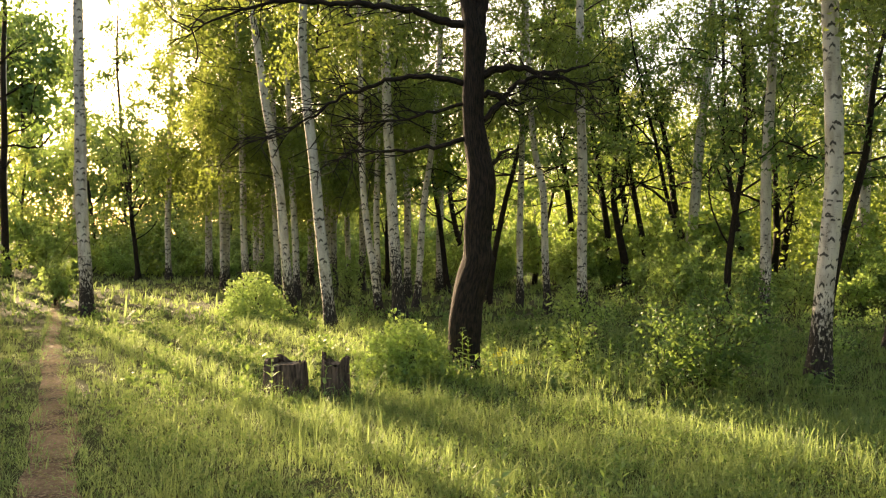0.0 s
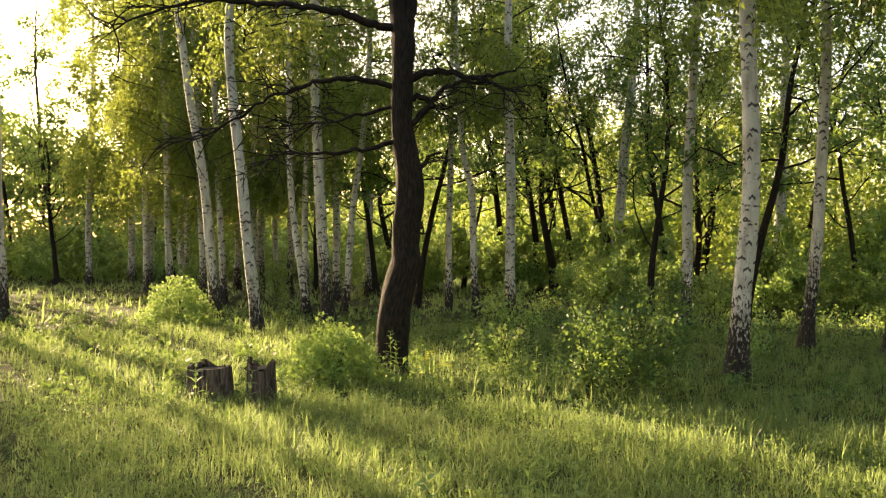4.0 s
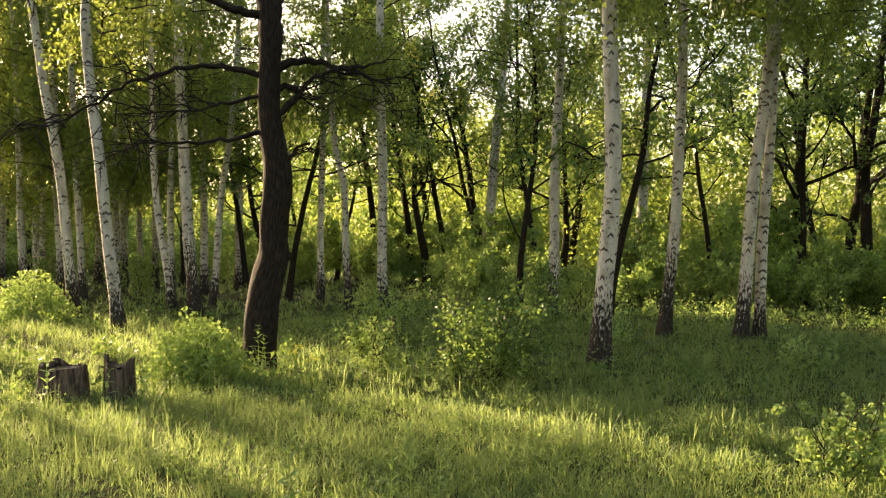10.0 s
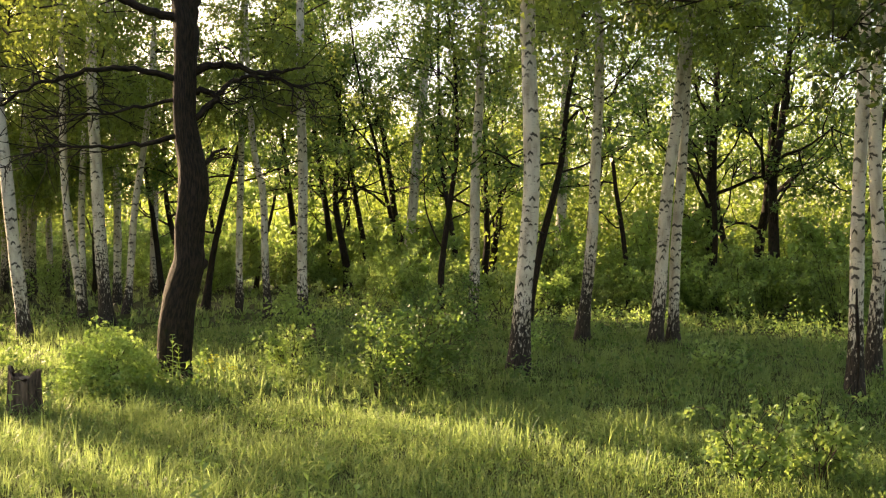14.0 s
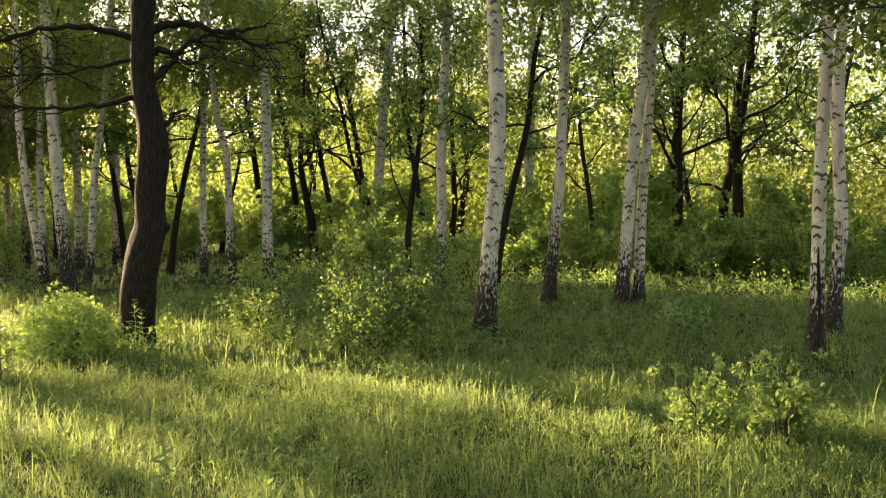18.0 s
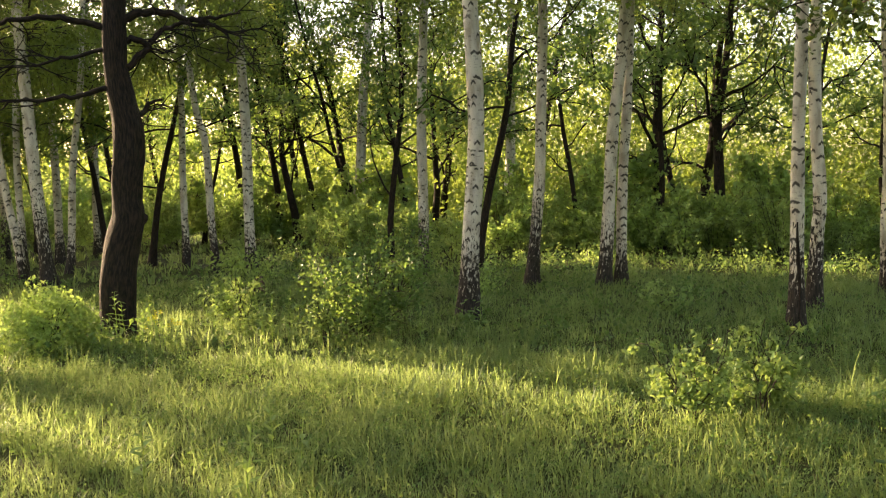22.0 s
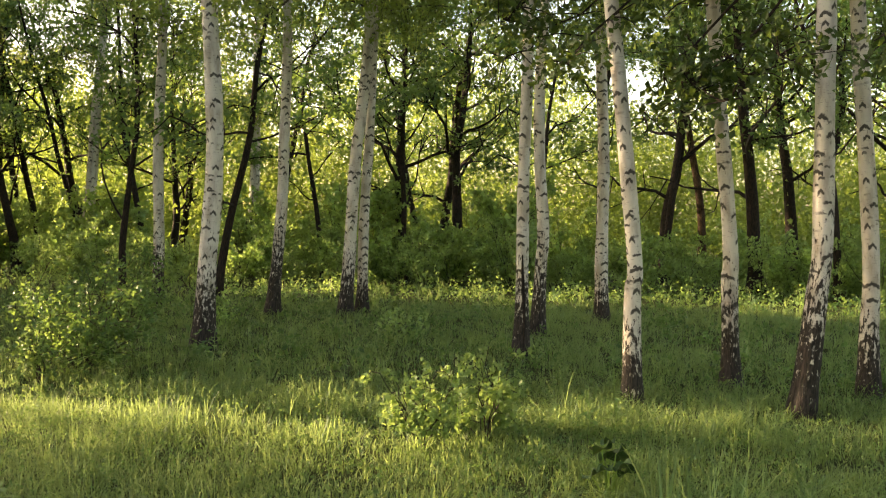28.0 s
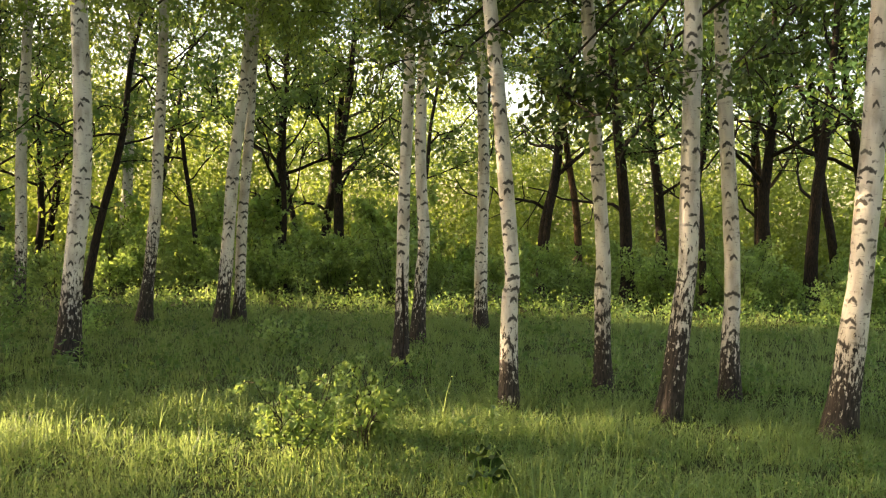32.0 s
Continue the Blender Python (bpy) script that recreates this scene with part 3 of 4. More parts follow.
OAKS = [oak_meshes(210 + n, 2.5 + 0.4 * n, 0.15, 3.0, 5800, 0.10, 0.23) for n in range(4)]
SLIM = [oak_meshes(260 + n, 5.2 + 0.5 * n, 0.105, 1.9, 5200, 0.095, 0.24) for n in range(3)]
YOUNG = [oak_meshes(280 + n, 3.2 + 0.4 * n, 0.08, 2.3, 4000, 0.105, 0.18) for n in range(3)]
HIGH = [oak_meshes(295, 7.6, 0.12, 2.8, 12000, 0.10, 0.28)]
TOP = [oak_meshes(297, 9.5, 0.13, 1.7, 9000, 0.10, 0.25)]
OAKS_FAR = [oak_meshes(240 + n, 2.8 + 0.4 * n, 0.13, 3.2, 3000, 0.22, 0.40) for n in range(3)]


def dress_oak(tree, k, size=1.0, pool=OAKS, bark=BARK_OAK):
    trunk, limbs, crown = pool[k % len(pool)]
    for name, me, mat in [("trunk", trunk, bark)] + [("limb", limb, bark) for limb in limbs] + [("crown", crown, LEAF_OAK)]:
        part(name, me, mat, tree).matrix_basis = Matrix.Diagonal((size, size, size, 1))


DARK_TREES = [(11.77, 18.8, 0.9), (12.7, 17.85, 1.0), (15.9, 11.6, 1.0), (19.6, 9.4, 1.0), (22.5, 12.2, 1.0), (4.0, 25.5, 0.85), (5.6, 25.6, 0.9), (-11.9, 29.6, 0.6), (-9.0, 33.0, 0.7), (8.8, 27.0, 0.9), (14.5, 21.0, 1.0), (23.0, 6.2, 1.0), (7.9, 25.0, 0.8), (-0.6, 27.5, 0.75), (17.2, 15.2, 1.05), (20.6, 14.0, 1.1), (19.9, 10.6, 1.1), (21.8, 8.8, 1.15)]
for k, (x, y, size) in enumerate(DARK_TREES):
    rng = np.random.default_rng(400 + k)
    tree = thing("oak_tree", x, y, "dark-barked oak with crooked forking limbs above undergrowth", "tree", "oaks of the wood", turn=rng.uniform(0, 360))
    dress_oak(tree, k, size)

SLENDER = [(5.2, 28), (7.8, 26.5), (8.8, 28), (10.2, 26.5), (15.9, 24), (24.0, 27), (33.0, 27), (44.5, 24), (48.5, 22), (50.6, 25), (57.0, 23), (61.4, 25), (66.0, 23), (68.0, 25), (71.0, 22), (-24.5, 40), (-22.0, 37), (-16.5, 36), (-13.0, 34)]
for k, (az, d) in enumerate(SLENDER):
    rng = np.random.default_rng(500 + k)
    a = radians(az)
    red = az > 50 and k % 2
    words = "slender reddish-brown trunk of a young forest tree" if red else "slender dark trunk of a young forest tree"
    tree = thing("young_tree", d * math.sin(a), d * math.cos(a), words, "tree", "young trees of the wood", turn=rng.uniform(0, 360))
    dress_oak(tree, k, rng.uniform(0.85, 1.1), SLIM, BARK_PINE if red else BARK_OAK)

# leafy trees just behind the birches, their crowns high and dark against the light
for k, (az, d) in enumerate([(15, 17), (20.5, 16), (27, 21.5), (32, 21.5), (39.5, 22), (58.5, 18), (70, 17.5), (0, 20.5), (-2.5, 24), (-6.5, 26.5), (3, 28.5), (8, 27), (-10, 30), (12.5, 26), (6.5, 29), (0.5, 30)]):
    rng = np.random.default_rng(560 + k)
    a = radians(az)
    tree = thing("young_oak", d * math.sin(a), d * math.cos(a), "young oak with a high dark green crown among the birches", "tree", "young oaks behind the birches", turn=rng.uniform(0, 360))
    dress_oak(tree, k, rng.uniform(0.85, 1.0), YOUNG)

# trees left of the path, beyond the picture, whose shade falls across the meadow
SHADE = [(-13.2, 18.6, 0.62, OAKS), (-14.6, 14.0, 0.9, OAKS_FAR), (-18.0, 25.2, 0.9, OAKS_FAR), (-19.3, 26.2, 1.35, SLIM), (-13.9, 23.6, 1.0, HIGH[:1]), (-15.5, 26.95, 1.25, HIGH[:1]), (-22.0, 31.8, 0.8, OAKS_FAR), (-13.0, 9.0, 0.9, OAKS_FAR), (-20.0, 14.0, 1.0, OAKS_FAR), (-16.74, 30.0, 1.06, TOP), (-18.8, 30.9, 1.1, TOP), (-12.9, 13.6, 0.95, OAKS_FAR), (-14.6, 17.2, 0.9, OAKS_FAR)]
for k, (x, y, size, pool) in enumerate(SHADE):
    rng = np.random.default_rng(600 + k)
    tree = thing("oak_tree", x, y, "leafy oak on the far side of the footpath", "tree", "oaks beside the path", turn=rng.uniform(0, 360))
    dress_oak(tree, k, size, pool)

# unseen oaks added behind the standpoint, enlarged to dim skylight on the foreground
for k in range(13):
    rng = np.random.default_rng(660 + k)
    a, d = radians(105 + 150 * k / 12), rng.uniform(13, 17)
    tree = thing("oak_tree", d * math.sin(a), d * math.cos(a), "unseen leafy oak behind the standpoint, added to cut skylight", "tree", "oaks round the meadow", turn=rng.uniform(0, 360))
    dress_oak(tree, k, 1.35, OAKS_FAR)

for k, (az, d) in enumerate([(-29.6, 96), (-28.4, 93), (-27.2, 99)]):
    rng = np.random.default_rng(640 + k)
    a = radians(az)
    tree = thing("oak_tree", d * math.sin(a), d * math.cos(a), "tall leafy oak far off beside the footpath", "tree", "tall oaks far along the path", turn=rng.uniform(0, 360))
    dress_oak(tree, k, 2.5, OAKS_FAR)

for k in range(8):
    rng = np.random.default_rng(690 + k)
    a, d = radians(-28.5 + 1.5 * k), 44 + 6 * (k % 2)
    tree = thing("oak_tree", d * math.sin(a), d * math.cos(a), "distant leafy oak where the footpath enters the wood", "tree", "oaks at the end of the path", turn=rng.uniform(0, 360))
    dress_oak(tree, k, 0.72, OAKS_FAR)


# ---------------------------------------------------------------- the old oak by the clearing
def old_oak():
    rng = np.random.default_rng(7)
    tree = thing("old_oak_tree", -0.28, 10.58, "old near-black oak with a bent trunk and bare side branches", "tree")
    bole = [(-0.03, 0, -0.15), (0.0, 0, 0.19), (0.005, 0, 0.38), (0.017, 0, 0.62), (0.052, 0, 0.88), (0.117, 0, 1.15), (0.168, 0, 1.34), (0.164, 0, 1.54), (0.173, 0, 1.81), (0.202, 0, 2.0), (0.208, 0, 2.33), (0.168, 0, 2.6), (0.115, 0, 2.99), (0.111, 0, 3.32), (0.113, 0, 3.65), (0.116, 0, 3.97), (0.06, 0, 4.29), (0.02, 0, 4.62), (-0.03, 0, 5.22), (-0.2, 0.1, 7.0)]
    wide = [0.25, 0.197, 0.190, 0.198, 0.188, 0.188, 0.180, 0.156, 0.168, 0.172, 0.166, 0.146, 0.128, 0.128, 0.126, 0.142, 0.10, 0.09, 0.08, 0.05]
    line, r = curve_through(bole, wide, 6)
    v, q, u = tubes([(line, r)], 28)
    turn = np.tile(np.arange(29) / 28 * 2 * np.pi, len(line))
    axis = np.repeat(line, 29, 0)
    lump = 1 + 0.035 * np.sin(turn * 3 + axis[:, 2] * 1.3) + 0.03 * np.sin(turn * 5 - axis[:, 2] * 4.0) + 0.02 * np.sin(turn * 2 + axis[:, 2] * 11.0) + 0.022 * np.sin(turn * 11 + 0.6 * np.sin(axis[:, 2] * 7))
    part("trunk", solid("old_trunk", axis + (v - axis) * lump[:, None], q, None, u), BARK_OAK, tree)
    knob = curve_through([(0.16, -0.02, 1.27), (0.31, -0.03, 1.32), (0.365, -0.03, 1.36)], [0.12, 0.07, 0.02], 4)
    part("knob", tube_mesh("knob", [knob], 10), BARK_OAK, tree)
    limbs = {
        "fork": ([(0.13, 0.0, 4.0), (0.19, 0.0, 4.29), (0.26, 0.0, 4.69), (0.32, 0.0, 5.22), (0.5, -0.2, 6.8)], 0.10, 0.04),
        "a": ([(0.06, 0, 4.12), (-0.22, -0.01, 4.15), (-0.56, -0.03, 4.27), (-0.96, -0.07, 4.33), (-1.49, -0.15, 4.37), (-2.0, -0.25, 4.37), (-2.51, -0.37, 4.25), (-2.87, -0.48, 4.07), (-3.14, -0.57, 3.94)], 0.055, 0.007),
        "a2": ([(-1.75, -0.19, 4.36), (-2.13, -0.28, 4.45), (-2.57, -0.39, 4.54)], 0.025, 0.008),
        "b": ([(0.05, 0, 3.42), (-0.35, -0.02, 3.48), (-0.69, -0.04, 3.48), (-1.02, -0.08, 3.39), (-1.35, -0.12, 3.27), (-1.74, -0.19, 3.02), (-2.13, -0.27, 2.81), (-2.57, -0.39, 2.69)], 0.038, 0.005),
        "c": ([(0.04, 0, 3.2), (-0.35, -0.02, 3.1), (-0.69, -0.04, 3.01), (-1.09, -0.09, 2.98), (-1.48, -0.14, 2.91)], 0.024, 0.004),
        "d": ([(0.05, 0, 2.78), (-0.35, -0.02, 2.69), (-0.82, -0.05, 2.64), (-1.22, -0.1, 2.6), (-1.48, -0.14, 2.51)], 0.032, 0.004),
        "e": ([(0.08, 0, 3.46), (0.39, 0.0, 3.58), (0.72, -0.01, 3.58), (1.02, -0.02, 3.53), (1.28, -0.04, 3.6), (1.45, -0.06, 3.65)], 0.055, 0.007),
        "f": ([(0.12, 0, 2.9), (0.36, 0.0, 3.14), (0.52, 0.0, 3.35), (0.72, -0.01, 3.46), (1.09, -0.03, 3.5), (1.38, -0.05, 3.4), (1.64, -0.08, 3.33)], 0.042, 0.006),
        "g": ([(0.15, 0, 2.28), (0.39, 0.0, 2.51), (0.58, 0.0, 2.65)], 0.04, 0.015),
        "h": ([(0.12, 0.0, 3.28), (0.32, 0.0, 3.29), (0.46, 0.0, 3.21), (0.34, 0.0, 3.08)], 0.04, 0.03),
        "i": ([(1.02, -0.02, 3.53), (1.22, -0.04, 3.47), (1.35, -0.05, 3.3), (1.29, -0.04, 3.07)], 0.022, 0.004),
    }
    for pts, r0, r1 in limbs.values():
        lines = [curve_through(pts, np.linspace(r0, r1, len(pts)), 5)]
        p = lines[0][0]
        p[2:-1] += np.cumsum(rng.normal(0, 0.012, (len(p) - 3, 3)), 0) * 0.6 + rng.normal(0, 0.010, (len(p) - 3, 3))
        for _ in range(int(8 + 2 * len(pts)) if pts[-1][0] < 0 else 7):
            o = p[rng.integers(len(p) // 3, len(p))]
            d = unit(rng.normal(size=3) * (1, 0.7, 0.6) + np.array([np.sign(pts[-1][0]) * 0.8, 0, 0]))
            tw = [o, o + d * 0.18 + rng.normal(0, 0.03, 3), o + d * rng.uniform(0.3, 0.55) + rng.normal(0, 0.07, 3)]
            lines.append(curve_through(tw, [0.010, 0.007, 0.003], 3))
            for _ in range(3):
                e = tw[1 + rng.integers(2)]
                f = unit(d + rng.normal(0, 0.7, 3)) * rng.uniform(0.15, 0.35)
                lines.append((np.stack([e, e + f * 0.5 + rng.normal(0, 0.015, 3), e + f]), np.array([0.006, 0.0045, 0.0025])))
        part("limb", tube_mesh("limb", lines, 8), BARK_OAK, tree)
    out = []
    for a in range(5):
        grow(rng, (0, 0, 5.0 + a * 0.5), (math.cos(a * 1.3), math.sin(a * 1.3), 0.7), 1.6, 0.05, 1, 4, out)
    part("upper_limbs", tube_mesh("upper_limbs", [(p, r) for p, r, l in out], 5), BARK_OAK, tree)
    ends = [p for p, r, l in out if l >= 3]
    c = np.concatenate([p[rng.integers(1, len(p), 40)] + rng.normal(0, 0.3, (40, 3)) for p in ends])
    c = c[c[:, 2] > 4.4]
    part("crown", leaf_mesh("old_oak_crown", rng, c, 0.12), LEAF_OAK, tree)


old_oak()

def overhanging_oak():
    """An oak whose long low boughs reach over the birches."""
    rng = np.random.default_rng(17)
    x, y = 9.6, 0.6
    tree = thing("oak_tree", x, y, "oak with long low leafy boughs reaching over the birches", "tree")
    trunk, r = curve_through([(0, 0, -0.1), (0.05, 0, 1.5), (-0.05, 0.1, 3.2), (-0.1, 0.1, 5.5), (0.1, 0.1, 8.0)], [0.26, 0.2, 0.18, 0.12, 0.04], 6)
    part("trunk", tube_mesh("leaning_oak_trunk", [(trunk, r)], 14), BARK_OAK, tree)
    reach = [[(5.3, 5.9, 3.55), (5.0, 6.2, 3.25)], [(4.7, 6.6, 3.9), (3.6, 7.2, 3.7)], [(6.3, 5.2, 3.0), (6.1, 5.0, 2.6)], [(7.0, 4.6, 4.0), (5.9, 7.4, 3.9)], [(8.0, 3.2, 3.8), (7.0, 3.4, 3.5)], [(7.4, 6.0, 4.1), (6.6, 8.4, 4.2)], [(6.0, 6.3, 3.5), (5.2, 6.6, 3.0)], [(7.4, 5.3, 3.9), (6.9, 5.9, 3.6)], [(6.3, 4.9, 2.9), (5.75, 4.35, 2.45)], [(6.6, 4.6, 2.9), (5.95, 4.05, 2.7)], [(6.9, 3.6, 3.1), (6.3, 3.5, 2.85)], [(5.6, 5.4, 3.2), (4.95, 5.25, 2.75)]]
    centres = []
    for k, (a, b) in enumerate(reach):
        start = np.array([-0.1, 0.1, 4.6 + 0.25 * (k % 8)])
        a, b = np.array(a) - (x, y, 0), np.array(b) - (x, y, 0)
        line = curve_through([start, start * 0.5 + a * 0.5 + (0, 0, 1.1), a, b], [0.034, 0.02, 0.011, 0.004], 6)
        line[0][1:-1] += rng.normal(0, 0.035, (len(line[0]) - 2, 3))
        lines, p = [line], line[0]
        for _ in range(14):
            o = p[rng.integers(len(p) // 2, len(p))]
            d = unit(rng.normal(size=3) * (1, 1, 0.5)) * rng.uniform(0.25, 0.55)
            lines.append((np.stack([o, o + d * 0.5 + (0, 0, 0.03), o + d]), np.array([0.008, 0.005, 0.002])))
            n = 32
            centres.append(o + d * rng.uniform(0.3, 1.1, (n, 1)) + rng.normal(0, 0.085, (n, 3)))
        part("bough", tube_mesh("long_bough", lines, 6), BARK_OAK, tree)
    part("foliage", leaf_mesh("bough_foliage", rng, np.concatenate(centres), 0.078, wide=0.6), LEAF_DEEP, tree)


overhanging_oak()

# ---------------------------------------------------------------- shrubs
def shrub_meshes(seed, width, height, stems, leaves, size, dense=0.16, bare=0.1):
    rng = np.random.default_rng(seed)
    lines, c = [], []
    for s in range(stems):
        a, lean = rng.uniform(0, 2 * np.pi), rng.uniform(0.1, 1.0) * width / 2
        h = height * rng.uniform(0.55, 1.0)
        t = np.linspace(0, 1, 6)
        p = np.stack([np.cos(a) * lean * t**0.8 + rng.normal(0, 0.02, 6), np.sin(a) * lean * t**0.8 + rng.normal(0, 0.02, 6), h * t], -1)
        lines.append((p, np.linspace(0.0035, 0.0012, 6) * (1 + height)))
        for k in range(5):
            f = rng.uniform(0.25, 1.0)
            o = np.array([np.interp(f, t, p[:, n]) for n in range(3)])
            d = unit(rng.normal(size=3) + np.array([math.cos(a), math.sin(a), 0.4])) * width * rng.uniform(0.12, 0.3)
            lines.append((np.stack([o, o + d * 0.5 + (0, 0, 0.03), o + d]), np.array([0.002, 0.0016, 0.001]) * (1 + height)))
            m = max(2, leaves // (stems * 5))
            f2 = rng.uniform(bare, 1.1, m)[:, None]
            c.append(o + d * f2 + rng.normal(0, dense, (m, 3)) * width * 0.5)
    c = np.concatenate(c)
    c = c[c[:, 2] > 0.03]
    return [tube_mesh("stem", lines[6 * n : 6 * n + 6], 3) for n in range(stems)], (small_leaves("foliage", rng, c, size) if width > 2 else leaf_mesh("foliage", rng, c, size, droop=0.1))


def dome_meshes(seed, radius, height, leaves, size):
    """A dense rounded bush: stems that fan out, and leaves in an uneven domed shell."""
    rng = np.random.default_rng(seed)
    stems = []
    for _ in range(14):
        a, r = rng.uniform(0, 2 * np.pi), radius * rng.uniform(0.2, 0.85)
        t = np.linspace(0, 1, 5)[:, None]
        stems.append((np.concatenate([t * (math.cos(a) * r, math.sin(a) * r), t**0.8 * height * 0.8], 1), np.linspace(0.008, 0.003, 5)))
    d = unit(rng.normal(size=(leaves, 3)))
    d[:, 2] = np.abs(d[:, 2])
    lump = 1 + 0.13 * np.sin(d[:, 0] * 5 + seed) * np.cos(d[:, 1] * 6) + 0.10 * np.sin(d[:, 2] * 9 + d[:, 0] * 7)
    c = d * (radius, radius, height) * (lump * rng.uniform(0.15, 1.1, leaves) ** 0.4)[:, None]
    return [tube_mesh("stem", [line], 4) for line in stems], leaf_mesh("foliage", rng, c, size, droop=0.1)


def plant_shrub(name, meshes, mat, x, y, label, turn=0.0, size=1.0, group=""):
    ob = thing(name, x, y, label, "shrub", group, turn=turn)
    for n, me, m in [("stem", stem, TWIG) for stem in meshes[0]] + [("foliage", meshes[1], mat)]:
        child = part(n, me, m, ob)
        child.matrix_basis = Matrix.Diagonal((size, size, size, 1))
    return ob


UNDER = [shrub_meshes(700 + n, 2.4, 2.2, 11, 2100, 0.125, 0.06) for n in range(5)]
rng = np.random.default_rng(5)
k = 0
for az in np.arange(-30, 80, 2.0):
    for row in range(2):
        if row and az > 8 and rng.uniform() < 0.4:
            continue
        d = (33 if az < -10 else 33 - 7 * (az + 10) / 12 if az < 2 else 26 if az < 12 else 22.0 - 3.2 * min(1, (az - 12) / 40)) + 2.4 * row + rng.uniform(-1.2, 1.2)
        a = radians(az + rng.uniform(-1, 1))
        plant_shrub("undergrowth_bush", UNDER[k % 5], LEAF_PALE if k % 4 == 1 else LEAF_SHRUB, d * math.sin(a), d * math.cos(a), "leafy green hazel-like bush at the edge of the wood", rng.uniform(0, 360), rng.uniform(0.34, 0.66) + 0.24 * row + (0.15 if -12 < az < 15 else 0.0) + (0.4 if row and k % 8 == 3 else 0.0), "undergrowth bushes")
        k += 1

PALE = [shrub_meshes(720 + n, 1.5, 1.5, 10, 1500, 0.075, 0.075) for n in range(3)]
for k, (az, d) in enumerate([(6, 19.5), (10.5, 20.5), (14, 19), (19, 18), (24.5, 20), (29, 19.6), (33.5, 19.2), (39, 18.8), (44, 18.6), (50, 18.4), (55, 18.3), (60.5, 18), (66, 17), (71, 16.5), (-9, 22.5), (-14, 24)]):
    a = radians(az)
    plant_shrub("edge_bush", PALE[k % 3], LEAF_PALE, d * math.sin(a), d * math.cos(a), "light green bush at the edge of the wood", 70 * k, 0.6 + 0.13 * (k % 4), "bushes at the wood's edge")

plant_shrub("round_bush", dome_meshes(801, 0.55, 0.64, 4600, 0.05), LEAF_SHRUB, -0.9, 9.85, "low dense green bush beside the old oak")
plant_shrub("yellow_bush", dome_meshes(802, 0.68, 0.82, 4200, 0.06), LEAF_PALE, -4.4, 16.6, "sunlit yellow-green bush in front of the birches")
plant_shrub("open_shrub", shrub_meshes(803, 1.55, 1.0, 22, 4000, 0.05, 0.07, 0.2), LEAF_OAK, 2.2, 9.2, "loose shrub with thin stems in the shade")
plant_shrub("open_shrub", shrub_meshes(815, 1.3, 1.1, 16, 2600, 0.055, 0.075, 0.2), LEAF_OAK, 3.35, 12.1, "dark green loose shrub behind the slender birch")
plant_shrub("pale_sapling", shrub_meshes(804, 0.62, 0.64, 11, 1150, 0.045, 0.055, 0.45), LEAF_PALE, 3.47, 5.02, "light green sapling with loose leaf clusters in the grass")
plant_shrub("pale_sapling", shrub_meshes(805, 0.68, 0.68, 13, 1450, 0.045, 0.055, 0.4), LEAF_PALE, 3.98, 4.98, "light green sapling with loose leaf clusters in the grass")
plant_shrub("low_seedling", shrub_meshes(806, 0.9, 0.35, 9, 420, 0.06, 0.12), LEAF_PALE, 6.1, 9.6, "patch of low light green seedlings")
plant_shrub("low_seedling", shrub_meshes(813, 0.5, 0.75, 7, 330, 0.045, 0.10, 0.4), LEAF_PALE, 1.75, 8.85, "thin pale green seedling beside the loose shrub")
plant_shrub("low_seedling", shrub_meshes(814, 0.5, 0.8, 7, 330, 0.045, 0.10, 0.4), LEAF_PALE, 1.05, 10.1, "thin pale green seedling near the old oak")
plant_shrub("low_seedling", shrub_meshes(807, 0.8, 0.5, 8, 420, 0.06, 0.12), LEAF_SHRUB, 1.0, 11.2, "patch of low light green seedlings")
plant_shrub("low_seedling", shrub_meshes(808, 0.9, 0.9, 8, 600, 0.06, 0.12), LEAF_SHRUB, 1.3, 12.6, "thin green seedling in the shade")
plant_shrub("low_seedling", shrub_meshes(809, 0.7, 0.6, 8, 420, 0.06, 0.12), LEAF_SHRUB, 4.4, 11.6, "patch of low light green seedlings")
plant_shrub("edge_bush", shrub_meshes(811, 1.2, 1.1, 14, 900, 0.11, 0.14), LEAF_PALE, -9.6, 19.2, "small leafy bush beside the lone birch")
plant_shrub("edge_bush", shrub_meshes(812, 1.0, 1.5, 12, 800, 0.10, 0.14), LEAF_PALE, 11.9, 14.2, "light green bush at the edge of the wood")


# ---------------------------------------------------------------- tall weeds
def weed_leaf(size):
    """A pointed leaf with a fold along its midrib, lying along +x."""
    v = np.array([(0, 0, 0), (0.3, 0.17, 0.05), (0.65, 0.15, 0.03), (1.0, 0, -0.12), (0.65, -0.15, 0.03), (0.3, -0.17, 0.05), (0.3, 0, 0.0), (0.65, 0, -0.02)]) * size
    return solid("weed_leaf", v, [(6, 2, 1, 0)[::-1], (6, 7, 2, 1)[::-1], (6, 5, 4, 7)[::-1]], [(7, 3, 2), (7, 4, 3), (0, 5, 6)], None, False)


WEED_LEAVES = [weed_leaf(z) for z in (0.10, 0.075, 0.055)]


def weed_stem(seed, tall):
    rng = np.random.default_rng(seed)
    z = np.linspace(0, tall, 7)
    p = np.stack([np.cumsum(rng.normal(0, 0.006, 7)), np.cumsum(rng.normal(0, 0.006, 7)), z], -1)
    return p, tube_mesh("weed_stem", [(p, np.linspace(0.004, 0.002, 7))], 5)


